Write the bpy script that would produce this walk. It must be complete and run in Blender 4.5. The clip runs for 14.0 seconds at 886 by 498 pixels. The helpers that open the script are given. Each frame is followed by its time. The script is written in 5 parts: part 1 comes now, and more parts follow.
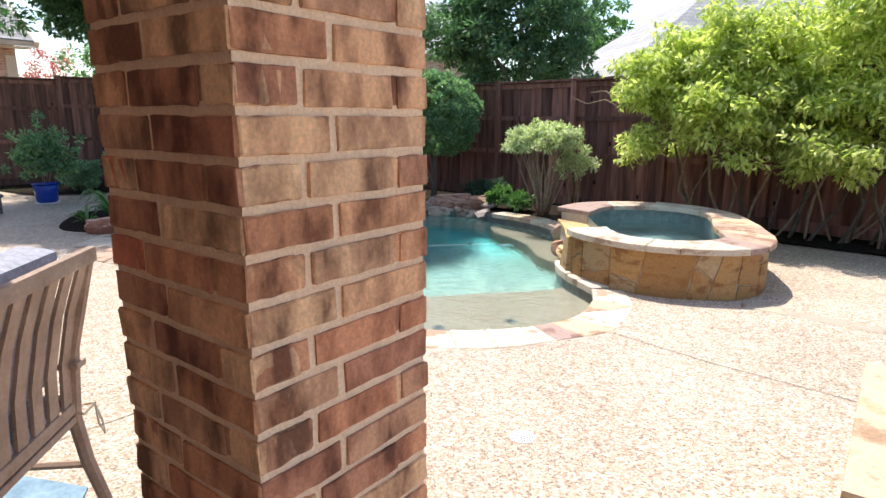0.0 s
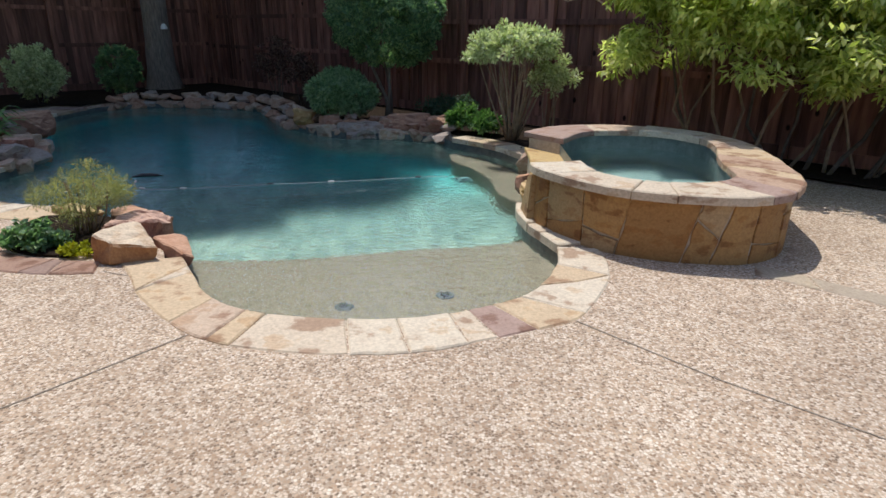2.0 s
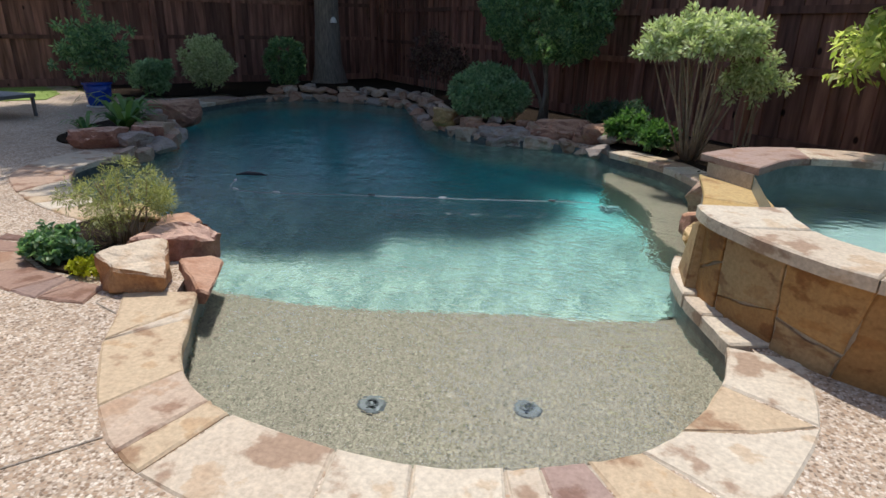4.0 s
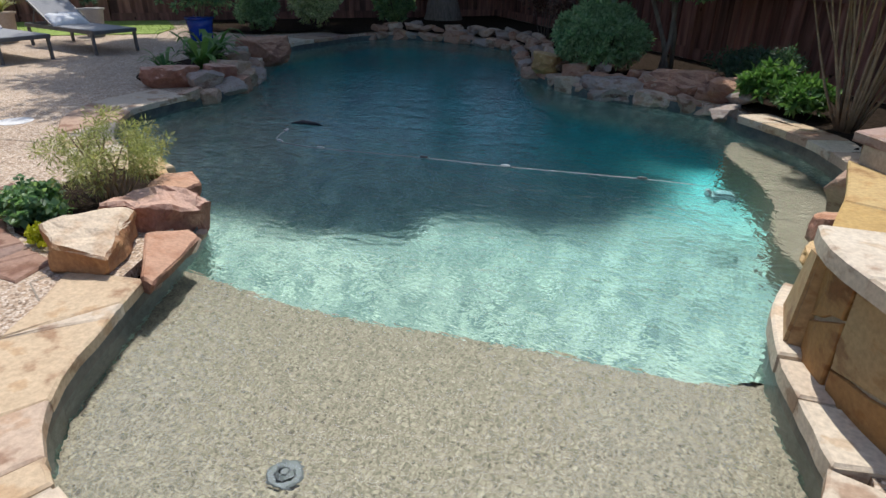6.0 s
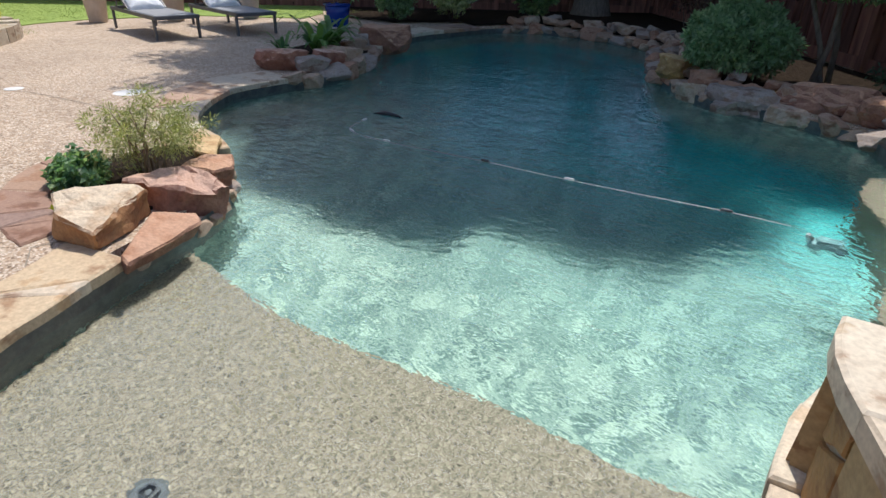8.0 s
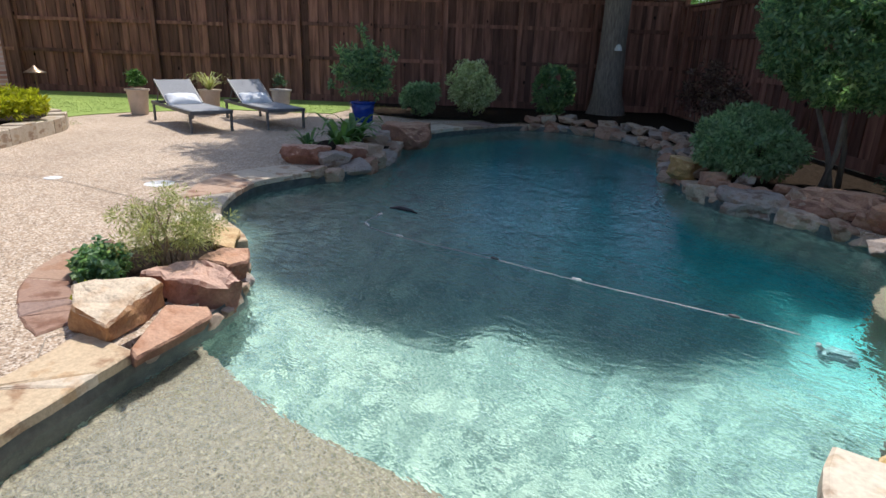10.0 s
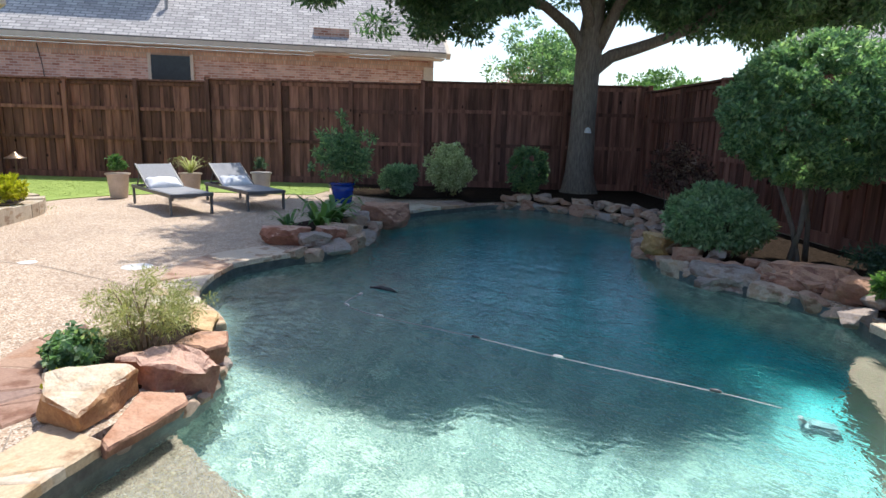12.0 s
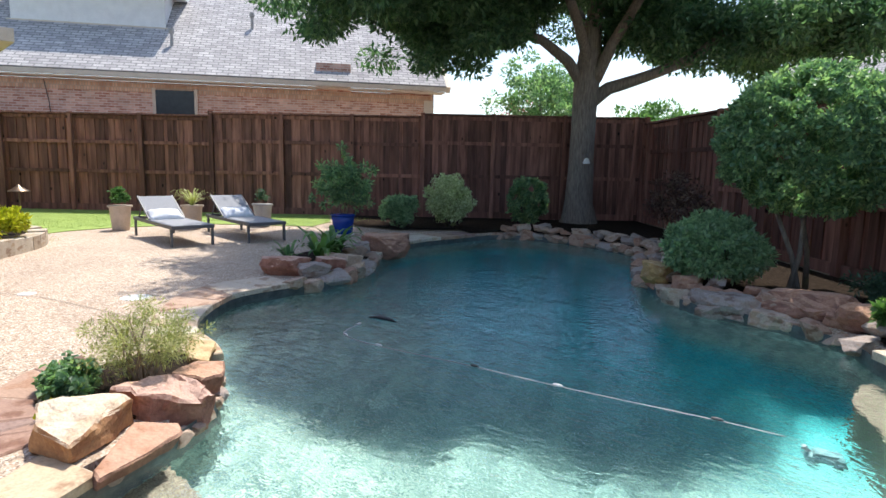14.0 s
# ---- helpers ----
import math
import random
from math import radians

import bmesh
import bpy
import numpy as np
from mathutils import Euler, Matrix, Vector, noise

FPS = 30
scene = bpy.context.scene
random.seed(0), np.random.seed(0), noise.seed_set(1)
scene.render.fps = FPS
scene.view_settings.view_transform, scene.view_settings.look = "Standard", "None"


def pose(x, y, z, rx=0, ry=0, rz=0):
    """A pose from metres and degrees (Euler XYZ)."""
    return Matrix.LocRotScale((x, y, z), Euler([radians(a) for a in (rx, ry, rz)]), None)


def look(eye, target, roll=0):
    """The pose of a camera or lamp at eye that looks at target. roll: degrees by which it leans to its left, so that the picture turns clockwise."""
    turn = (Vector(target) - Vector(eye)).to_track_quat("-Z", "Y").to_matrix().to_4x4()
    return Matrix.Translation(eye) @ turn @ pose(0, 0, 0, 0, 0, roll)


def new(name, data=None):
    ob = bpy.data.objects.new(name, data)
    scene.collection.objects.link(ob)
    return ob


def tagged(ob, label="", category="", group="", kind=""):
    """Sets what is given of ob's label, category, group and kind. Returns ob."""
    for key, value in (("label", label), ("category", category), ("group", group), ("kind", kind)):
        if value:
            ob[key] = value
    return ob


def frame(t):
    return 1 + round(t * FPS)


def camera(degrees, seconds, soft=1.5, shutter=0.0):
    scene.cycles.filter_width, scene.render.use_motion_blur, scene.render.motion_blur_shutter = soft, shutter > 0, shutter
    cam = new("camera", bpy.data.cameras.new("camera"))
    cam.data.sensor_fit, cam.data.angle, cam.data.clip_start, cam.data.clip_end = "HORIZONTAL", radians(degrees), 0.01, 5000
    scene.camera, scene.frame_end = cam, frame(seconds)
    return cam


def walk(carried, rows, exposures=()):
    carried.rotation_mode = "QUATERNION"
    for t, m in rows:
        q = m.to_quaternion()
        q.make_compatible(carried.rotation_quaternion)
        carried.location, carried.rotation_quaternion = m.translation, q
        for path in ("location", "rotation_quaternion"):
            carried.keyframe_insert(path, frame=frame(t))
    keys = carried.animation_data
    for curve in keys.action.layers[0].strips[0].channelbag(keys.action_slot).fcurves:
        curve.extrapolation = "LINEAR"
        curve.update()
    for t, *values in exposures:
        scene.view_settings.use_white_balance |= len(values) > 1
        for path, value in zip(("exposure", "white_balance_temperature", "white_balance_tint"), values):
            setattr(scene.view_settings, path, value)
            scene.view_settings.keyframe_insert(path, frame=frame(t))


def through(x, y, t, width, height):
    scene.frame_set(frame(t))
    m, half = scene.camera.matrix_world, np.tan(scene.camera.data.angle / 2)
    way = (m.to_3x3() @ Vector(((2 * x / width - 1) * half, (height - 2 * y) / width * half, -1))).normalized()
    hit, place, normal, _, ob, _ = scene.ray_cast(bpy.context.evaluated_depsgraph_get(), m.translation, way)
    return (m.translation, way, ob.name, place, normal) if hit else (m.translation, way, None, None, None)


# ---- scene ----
cam = camera(72.9, 14.0)
PATH = [
    (0, (0.142, -0.030, 1.660), (0.077, 1.922, 1.230), 0.19),
    (0.5, (0.289, 0.402, 1.598), (0.321, 2.325, 1.050), 0.58),
    (1, (0.416, 0.823, 1.597), (0.449, 2.719, 0.962), 0.38),
    (1.5, (0.557, 1.216, 1.608), (0.585, 3.098, 0.932), 0.49),
    (2, (0.598, 1.507, 1.518), (0.584, 3.384, 0.829), 0.57),
    (2.5, (0.679, 1.878, 1.459), (0.562, 3.755, 0.776), 0.57),
    (3, (0.738, 2.279, 1.445), (0.496, 4.143, 0.763), 0.75),
    (3.5, (0.822, 2.649, 1.393), (0.407, 4.486, 0.720), 0.99),
    (6, (1.098, 4.040, 1.313), (0.192, 5.596, 0.444), 0.66),
    (6.5, (1.227, 4.269, 1.278), (0.228, 5.757, 0.389), 0.91),
    (7, (1.327, 4.493, 1.288), (0.273, 5.935, 0.386), 0.74),
    (7.5, (1.403, 4.645, 1.269), (0.279, 6.032, 0.367), 1.26),
    (8, (1.462, 4.753, 1.288), (0.187, 6.008, 0.393), 1.33),
    (8.5, (1.491, 4.795, 1.313), (0.135, 5.990, 0.458), 1.60),
    (9, (1.506, 4.794, 1.348), (0.119, 6.012, 0.578), 1.79),
    (11.5, (1.543, 4.785, 1.403), (0.141, 6.133, 0.937), 1.59),
    (12, (1.541, 4.765, 1.408), (0.133, 6.131, 1.022), 1.52),
    (12.5, (1.544, 4.759, 1.410), (0.132, 6.134, 1.072), 1.46),
    (13, (1.563, 4.765, 1.407), (0.146, 6.144, 1.100), 1.31),
    (13.5, (1.560, 4.774, 1.402), (0.139, 6.151, 1.113), 1.29),
    (14, (1.568, 4.778, 1.388), (0.141, 6.151, 1.105), 1.18),
]
EXPOSURES = [(0.0, 1.0), (0.5, 0.62), (1.0, 0.22), (1.5, 0.1), (3.5, 0.1), (6.0, 0.17), (9.0, 0.3), (11.5, 0.6), (12.5, 0.8), (14.0, 0.86)]
walk(cam, [(t, look(eye, target, roll)) for t, eye, target, roll in PATH], EXPOSURES)

# ---- world and sun ----
SUN_EL, SUN_AZ = 66.0, -30.0  # degrees; azimuth from +y towards +x
world = bpy.data.worlds.new("sky")
scene.world = world
world.use_nodes = True
wn = world.node_tree
wn.nodes.clear()
sky = wn.nodes.new("ShaderNodeTexSky")
sky.sky_type = "NISHITA"
sky.sun_disc = False
sky.sun_elevation, sky.sun_rotation = radians(SUN_EL), radians(SUN_AZ)
sky.air_density, sky.dust_density, sky.ozone_density = 1.0, 1.1, 1.2
bg = wn.nodes.new("ShaderNodeBackground")
bg.inputs["Strength"].default_value = 0.15
wout = wn.nodes.new("ShaderNodeOutputWorld")
wn.links.new(sky.outputs[0], bg.inputs[0])
wn.links.new(bg.outputs[0], wout.inputs[0])
ce, se = math.cos(radians(SUN_EL)), math.sin(radians(SUN_EL))
SUN_DIR = Vector((math.sin(radians(SUN_AZ)) * ce, math.cos(radians(SUN_AZ)) * ce, se))
lamp = bpy.data.lights.new("sun", "SUN")
lamp.energy, lamp.angle, lamp.color = 3.45, radians(0.55), (1.0, 0.955, 0.90)
sun = new("sun", lamp)
sun.matrix_world = look(SUN_DIR * 60, (0, 0, 0))

# ---- materials ----


class Nodes:
    """A principled material and short ways to add nodes to it."""

    def __init__(self, name, rough=0.6, spec=0.5, metal=0.0):
        self.mat = bpy.data.materials.new(name)
        self.mat.use_nodes = True
        self.tree = self.mat.node_tree
        self.bsdf = self.tree.nodes["Principled BSDF"]
        self.set(self.bsdf, "Roughness", rough)
        self.set(self.bsdf, "Specular IOR Level", spec)
        self.set(self.bsdf, "Metallic", metal)
        self.geo = self.node("ShaderNodeNewGeometry")

    def node(self, kind, **inputs):
        n = self.tree.nodes.new(kind)
        for key, value in inputs.items():
            self.set(n, key.replace("_", " "), value)
        return n

    def set(self, n, key, value):
        if isinstance(value, bpy.types.NodeSocket):
            self.tree.links.new(value, n.inputs[key])
        else:
            n.inputs[key].default_value = value

    def pos(self, scale=(1, 1, 1)):
        m = self.node("ShaderNodeMapping")
        self.set(m, "Vector", self.geo.outputs["Position"])
        self.set(m, "Scale", scale)
        return m.outputs[0]

    def noise(self, scale, detail=4.0, stretch=(1, 1, 1), rough=0.55):
        n = self.node("ShaderNodeTexNoise", Scale=scale, Detail=detail, Roughness=rough)
        self.set(n, "Vector", self.pos(stretch))
        return n.outputs["Fac"]

    def ramp(self, fac, stops):
        r = self.node("ShaderNodeValToRGB")
        e = r.color_ramp.elements
        while len(e) < len(stops):
            e.new(0.5)
        for el, (p, c) in zip(e, stops):
            el.position, el.color = p, (*c, 1)
        self.set(r, "Fac", fac)
        return r.outputs[0]

    def mix(self, fac, a, b, how="MIX"):
        m = self.tree.nodes.new("ShaderNodeMix")
        m.data_type, m.blend_type = "RGBA", how
        for k, v in ((0, fac), (6, a), (7, b)):
            if isinstance(v, bpy.types.NodeSocket):
                self.tree.links.new(v, m.inputs[k])
            else:
                m.inputs[k].default_value = (*v, 1) if k else v
        return m.outputs[2]

    def bump(self, height, strength=0.4, distance=0.01, below=None):
        b = self.node("ShaderNodeBump", Strength=strength, Distance=distance)
        self.set(b, "Height", height)
        if below:
            self.set(b, "Normal", below)
        return b.outputs[0]

    def done(self, colour=None, normal=None):
        if colour is not None:
            self.set(self.bsdf, "Base Color", colour if isinstance(colour, bpy.types.NodeSocket) else (*colour, 1))
        if normal is not None:
            self.set(self.bsdf, "Normal", normal)
        return self.mat


def mat_aggregate():
    """Exposed pebble concrete: light, tan, rust and dark pebbles in pale cement."""
    n = Nodes("exposed_aggregate", 0.75, 0.3)
    warp = n.node("ShaderNodeTexVoronoi", Scale=76.0)
    n.set(warp, "Vector", n.pos())
    bw = n.node("ShaderNodeSeparateColor")
    n.set(bw, "Color", warp.outputs["Color"])
    pebble = n.ramp(bw.outputs[0], [(0.0, (0.17, 0.125, 0.09)), (0.16, (0.27, 0.19, 0.13)), (0.34, (0.40, 0.29, 0.20)), (0.5, (0.50, 0.39, 0.29)), (0.72, (0.60, 0.52, 0.43)), (1.0, (0.72, 0.67, 0.60))])
    n.tree.nodes[pebble.node.name].color_ramp.interpolation = "LINEAR"
    edge = n.node("ShaderNodeTexVoronoi", Scale=76.0)
    edge.feature = "DISTANCE_TO_EDGE"
    n.set(edge, "Vector", n.pos())
    cement = n.ramp(edge.outputs["Distance"], [(0.0, (1, 1, 1)), (0.16, (0, 0, 0))])
    col = n.mix(cement, pebble, (0.40, 0.345, 0.28))
    stain = n.ramp(n.noise(0.9, 5), [(0.3, (0.93, 0.87, 0.83)), (0.65, (1.14, 1.09, 1.05))])
    fine = n.ramp(n.noise(9, 3), [(0.3, (0.86, 0.84, 0.82)), (0.7, (1.06, 1.05, 1.03))])
    col = n.mix(1.0, n.mix(1.0, col, stain, "MULTIPLY"), fine, "MULTIPLY")
    return n.done(col, n.bump(edge.outputs["Distance"], 0.5, 0.004))


def mat_flagstone(name, stops, scale=3.2, rough=0.7):
    n = Nodes(name, rough, 0.3)
    info = n.node("ShaderNodeObjectInfo")
    base = n.ramp(info.outputs["Random"], stops)
    n.tree.nodes[base.node.name].color_ramp.interpolation = "CONSTANT"
    vein = n.ramp(n.noise(scale, 6, (1, 1, 2)), [(0.38, (0.58, 0.43, 0.35)), (0.44, (0.98, 0.94, 0.9)), (0.58, (1.05, 1.03, 1.0)), (0.62, (0.92, 0.80, 0.68)), (0.75, (0.85, 0.68, 0.54))])
    grain = n.ramp(n.noise(55, 5), [(0.3, (0.80, 0.78, 0.76)), (0.7, (1.1, 1.09, 1.07))])
    col = n.mix(1.0, n.mix(0.85, base, vein, "MULTIPLY"), grain, "MULTIPLY")
    relief = n.bump(n.noise(9, 7), 0.6, 0.012)
    return n.done(col, n.bump(n.noise(120, 3), 0.3, 0.003, relief))


def mat_mottled(name, lo, hi, scale=6.0, rough=0.7, bump=0.4, stretch=(1, 1, 1), dist=0.01, random=0.0, spec=0.4, metal=0.0, fine=60):
    n = Nodes(name, rough, spec, metal)
    col = n.ramp(n.noise(scale, 6, stretch), [(0.28, lo), (0.72, hi)])
    col = n.mix(1.0, col, n.ramp(n.noise(fine, 3, stretch), [(0.3, (0.86, 0.86, 0.86)), (0.7, (1.1, 1.1, 1.1))]), "MULTIPLY")
    if random:
        info = n.node("ShaderNodeObjectInfo")
        col = n.mix(1.0, col, n.ramp(info.outputs["Random"], [(0.0, (1 - random,) * 3), (1.0, (1 + random,) * 3)]), "MULTIPLY")
    return n.done(col, n.bump(n.noise(fine * 0.6, 5, stretch), bump, dist) if bump else None)


def mat_leaf(name, dark, mid, light, gloss=0.42, through=0.42):
    n = Nodes(name, gloss, 0.35)
    col = n.ramp(n.geo.outputs["Random Per Island"], [(0.0, dark), (0.55, mid), (1.0, light)])
    col = n.mix(0.7, col, n.ramp(n.noise(1.7, 3), [(0.3, (0.7, 0.74, 0.7)), (0.7, (1.15, 1.12, 1.05))]), "MULTIPLY")
    n.done(col)
    tl = n.node("ShaderNodeBsdfTranslucent")
    n.set(tl, "Color", n.mix(1.0, col, (1.15, 1.3, 0.72), "MULTIPLY"))
    mx = n.node("ShaderNodeMixShader")
    mx.inputs[0].default_value = through
    out = n.tree.nodes["Material Output"]
    n.tree.links.new(n.bsdf.outputs[0], mx.inputs[1])
    n.tree.links.new(tl.outputs[0], mx.inputs[2])
    n.tree.links.new(mx.outputs[0], out.inputs[0])
    return n.mat


WATER_LEVEL = -0.12


def mat_water(name, tint, ripple=0.16):
    n = Nodes(name, 0.0, 0.5)
    n.set(n.bsdf, "Transmission Weight", 1.0)
    n.set(n.bsdf, "IOR", 1.333)
    broad = n.bump(n.noise(2.4, 3, (1.0, 1.5, 1)), ripple * 0.6, 0.09)
    gap = n.node("ShaderNodeVectorMath")
    gap.operation = "DISTANCE"
    n.set(gap, 0, n.geo.outputs["Position"])
    n.set(gap, 1, (-0.3, 6.9, WATER_LEVEL))
    near = n.node("ShaderNodeMapRange")
    for key, value in (("Value", gap.outputs["Value"]), ("From Min", 0.4), ("From Max", 2.4), ("To Min", ripple * 1.8), ("To Max", ripple * 1.0)):
        n.set(near, key, value)
    small = n.bump(n.noise(13.0, 2, (1.0, 1.4, 1)), near.outputs[0], 0.035, broad)
    return n.done(tint, small)


def mat_brick(name, stops, rough=0.85):
    n = Nodes(name, rough, 0.25)
    info = n.node("ShaderNodeObjectInfo")
    base = n.ramp(info.outputs["Random"], stops)
    smear = n.ramp(n.noise(13, 5, (1, 1, 0.45)), [(0.38, (0.30, 0.24, 0.23)), (0.45, (0.7, 0.62, 0.58)), (0.53, (1.0, 0.95, 0.9)), (0.6, (1.3, 1.32, 1.25))])
    grain = n.ramp(n.noise(140, 4), [(0.3, (0.8, 0.8, 0.8)), (0.7, (1.12, 1.1, 1.08))])
    col = n.mix(1.0, n.mix(0.9, base, smear, "MULTIPLY"), grain, "MULTIPLY")
    rel = n.bump(n.noise(26, 6), 0.5, 0.006)
    return n.done(col, n.bump(n.noise(210, 3), 0.35, 0.0015, rel))


def mat_fence():
    n = Nodes("stained_cedar", 0.72, 0.25)
    info = n.node("ShaderNodeObjectInfo")
    col = n.ramp(n.noise(9, 6, (1.3, 1.3, 0.14)), [(0.3, (0.105, 0.048, 0.037)), (0.7, (0.31, 0.15, 0.115))])
    col = n.mix(1.0, col, n.ramp(info.outputs["Random"], [(0.0, (0.55, 0.54, 0.55)), (1.0, (1.45, 1.4, 1.36))]), "MULTIPLY")
    knot = n.node("ShaderNodeTexVoronoi", Scale=3.6)
    n.set(knot, "Vector", n.pos((1, 1, 0.62)))
    col = n.mix(1.0, col, n.ramp(knot.outputs["Distance"], [(0.07, (0.1, 0.08, 0.08)), (0.12, (1, 1, 1))]), "MULTIPLY")
    return n.done(col, n.bump(n.noise(30, 5, (3, 3, 0.2)), 0.4, 0.004))


M_DECK = mat_aggregate()
M_COPING = mat_flagstone("coping_flagstone", [(0.0, (0.59, 0.51, 0.41)), (0.28, (0.56, 0.445, 0.31)), (0.42, (0.53, 0.42, 0.33)), (0.58, (0.46, 0.33, 0.25)), (0.66, (0.63, 0.565, 0.465)), (0.93, (0.38, 0.275, 0.24))], 4.4)
M_VENEER = mat_flagstone("veneer_flagstone", [(0.0, (0.36, 0.20, 0.075)), (0.22, (0.42, 0.25, 0.10)), (0.4, (0.27, 0.19, 0.12)), (0.55, (0.40, 0.28, 0.15)), (0.75, (0.34, 0.17, 0.07)), (0.88, (0.45, 0.33, 0.19))], 4.0, 0.6)
M_PAD = mat_flagstone("paver_flagstone", [(0.0, (0.34, 0.22, 0.17)), (0.4, (0.40, 0.27, 0.20)), (0.75, (0.30, 0.21, 0.18))])
M_MORTAR = mat_mottled("mortar", (0.40, 0.33, 0.25), (0.52, 0.44, 0.34), 20, 0.9)
M_TILE = mat_mottled("slate_waterline_tile", (0.065, 0.075, 0.075), (0.15, 0.16, 0.15), 12, 0.35, 0.2)


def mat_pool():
    """Aqua pebble plaster, pale shallow to deep teal, caustics and water tint painted in."""
    n = Nodes("plaster_with_caustics", 0.7, 0.3)
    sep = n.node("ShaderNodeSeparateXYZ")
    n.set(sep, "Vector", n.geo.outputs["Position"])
    # the water's absorption is put into the plaster colour by height
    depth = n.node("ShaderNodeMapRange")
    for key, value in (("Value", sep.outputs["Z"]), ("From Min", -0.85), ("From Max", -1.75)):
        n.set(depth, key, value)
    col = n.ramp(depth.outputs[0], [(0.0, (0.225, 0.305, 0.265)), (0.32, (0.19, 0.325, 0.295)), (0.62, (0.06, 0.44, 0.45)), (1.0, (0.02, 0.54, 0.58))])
    col = n.mix(0.8, col, n.ramp(n.noise(1.3, 5), [(0.3, (0.85, 0.88, 0.9)), (0.7, (1.12, 1.1, 1.08))]), "MULTIPLY")
    # sunlight focused by ripples, painted as bright and dark cells
    caustic_cell = n.node("ShaderNodeTexVoronoi", Scale=8.0)
    n.set(caustic_cell, "Vector", n.pos((1.0, 1.35, 1.0)))
    col = n.mix(0.8, col, n.ramp(caustic_cell.outputs["Distance"], [(0.1, (0.66, 0.72, 0.74)), (0.45, (0.98, 1.0, 1.0)), (0.7, (1.5, 1.42, 1.38))]), "MULTIPLY")
    # finer caustic light painted over the cells
    caustic_noise = n.ramp(n.noise(11, 3, (1, 1.25, 1), 0.65), [(0.40, (0.38, 0.50, 0.53)), (0.5, (0.98, 0.98, 0.98)), (0.60, (1.55, 1.45, 1.40))])
    col = n.mix(0.85, col, caustic_noise, "MULTIPLY")
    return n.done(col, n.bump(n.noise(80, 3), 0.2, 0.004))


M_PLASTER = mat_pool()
M_SHELF = mat_mottled("pebble_plaster", (0.06, 0.043, 0.029), (0.47, 0.375, 0.275), 82, 0.7, 0.5, fine=150)
M_WATER = mat_water("pool_water", (0.69, 0.92, 0.95), 0.27)
M_SPA_PLASTER = mat_mottled("spa_plaster", (0.28, 0.40, 0.39), (0.40, 0.53, 0.50), 5, 0.7, 0.1)
M_SPA_TILE = mat_mottled("spa_tile", (0.10, 0.14, 0.14), (0.22, 0.27, 0.26), 9, 0.35, 0.2)
M_ROCK = mat_flagstone("rubble_rock", [(0.0, (0.38, 0.27, 0.21)), (0.25, (0.48, 0.36, 0.28)), (0.5, (0.36, 0.31, 0.285)), (0.7, (0.52, 0.42, 0.34)), (0.85, (0.42, 0.26, 0.19))], 5.0, 0.8)
M_BRICK = mat_brick("column_brick", [(0.0, (0.56, 0.19, 0.115)), (0.25, (0.60, 0.31, 0.18)), (0.5, (0.44, 0.20, 0.13)), (0.75, (0.76, 0.52, 0.32)), (1.0, (0.66, 0.36, 0.21))])
M_JOINT = mat_mottled("brick_mortar", (0.82, 0.58, 0.39), (0.92, 0.70, 0.49), 40, 0.95, 0.5, fine=200, dist=0.003)
M_FENCE = mat_fence()
M_SOIL = mat_mottled("dark_mulch", (0.012, 0.009, 0.007), (0.05, 0.036, 0.026), 24, 1.0, 0.9, dist=0.03, spec=0.05)
M_GROUND = mat_mottled("dry_ground", (0.10, 0.11, 0.05), (0.20, 0.19, 0.10), 3, 0.95, 0.6)
M_LAWN = mat_mottled("lawn_turf", (0.20, 0.29, 0.06), (0.30, 0.40, 0.10), 3.0, 0.9, 0.8, fine=90)
M_BARK = mat_mottled("tree_bark", (0.15, 0.12, 0.10), (0.34, 0.285, 0.24), 10, 0.9, 0.9, (3, 3, 0.5), 0.03)
M_STEM = mat_mottled("pale_stem", (0.20, 0.14, 0.09), (0.38, 0.28, 0.19), 12, 0.85, 0.3)
M_DARKSTEM = mat_mottled("grey_stem", (0.07, 0.055, 0.04), (0.17, 0.14, 0.11), 12, 0.85, 0.3)
M_OAK = mat_leaf("oak_leaves", (0.06, 0.13, 0.085), (0.11, 0.215, 0.13), (0.21, 0.33, 0.19), 0.32, 0.5)
M_TOPIARY = mat_leaf("topiary_leaves", (0.11, 0.21, 0.125), (0.20, 0.34, 0.20), (0.42, 0.56, 0.32), 0.38, 0.5)
M_HOLLY = mat_leaf("holly_leaves", (0.18, 0.30, 0.19), (0.30, 0.45, 0.30), (0.48, 0.62, 0.44), 0.38, 0.5)
M_WISTERIA = mat_leaf("wisteria_leaves", (0.27, 0.34, 0.09), (0.60, 0.63, 0.22), (0.86, 0.84, 0.46), 0.36, 0.6)
M_VARIEG = mat_leaf("variegated_leaves", (0.34, 0.40, 0.22), (0.62, 0.66, 0.43), (0.88, 0.88, 0.70))
M_FEATHER = mat_leaf("feathery_leaves", (0.26, 0.28, 0.12), (0.40, 0.40, 0.18), (0.58, 0.56, 0.29))
M_GOLD = mat_leaf("golden_leaves", (0.30, 0.32, 0.02), (0.48, 0.47, 0.03), (0.62, 0.58, 0.06))
M_FERN = mat_leaf("fern_leaves", (0.06, 0.15, 0.045), (0.12, 0.24, 0.075), (0.22, 0.36, 0.14))
M_JUNIPER = mat_leaf("juniper_leaves", (0.04, 0.085, 0.06), (0.07, 0.13, 0.09), (0.11, 0.18, 0.12))
M_BURGUNDY = mat_leaf("burgundy_leaves", (0.05, 0.025, 0.025), (0.11, 0.055, 0.05), (0.30, 0.20, 0.18))
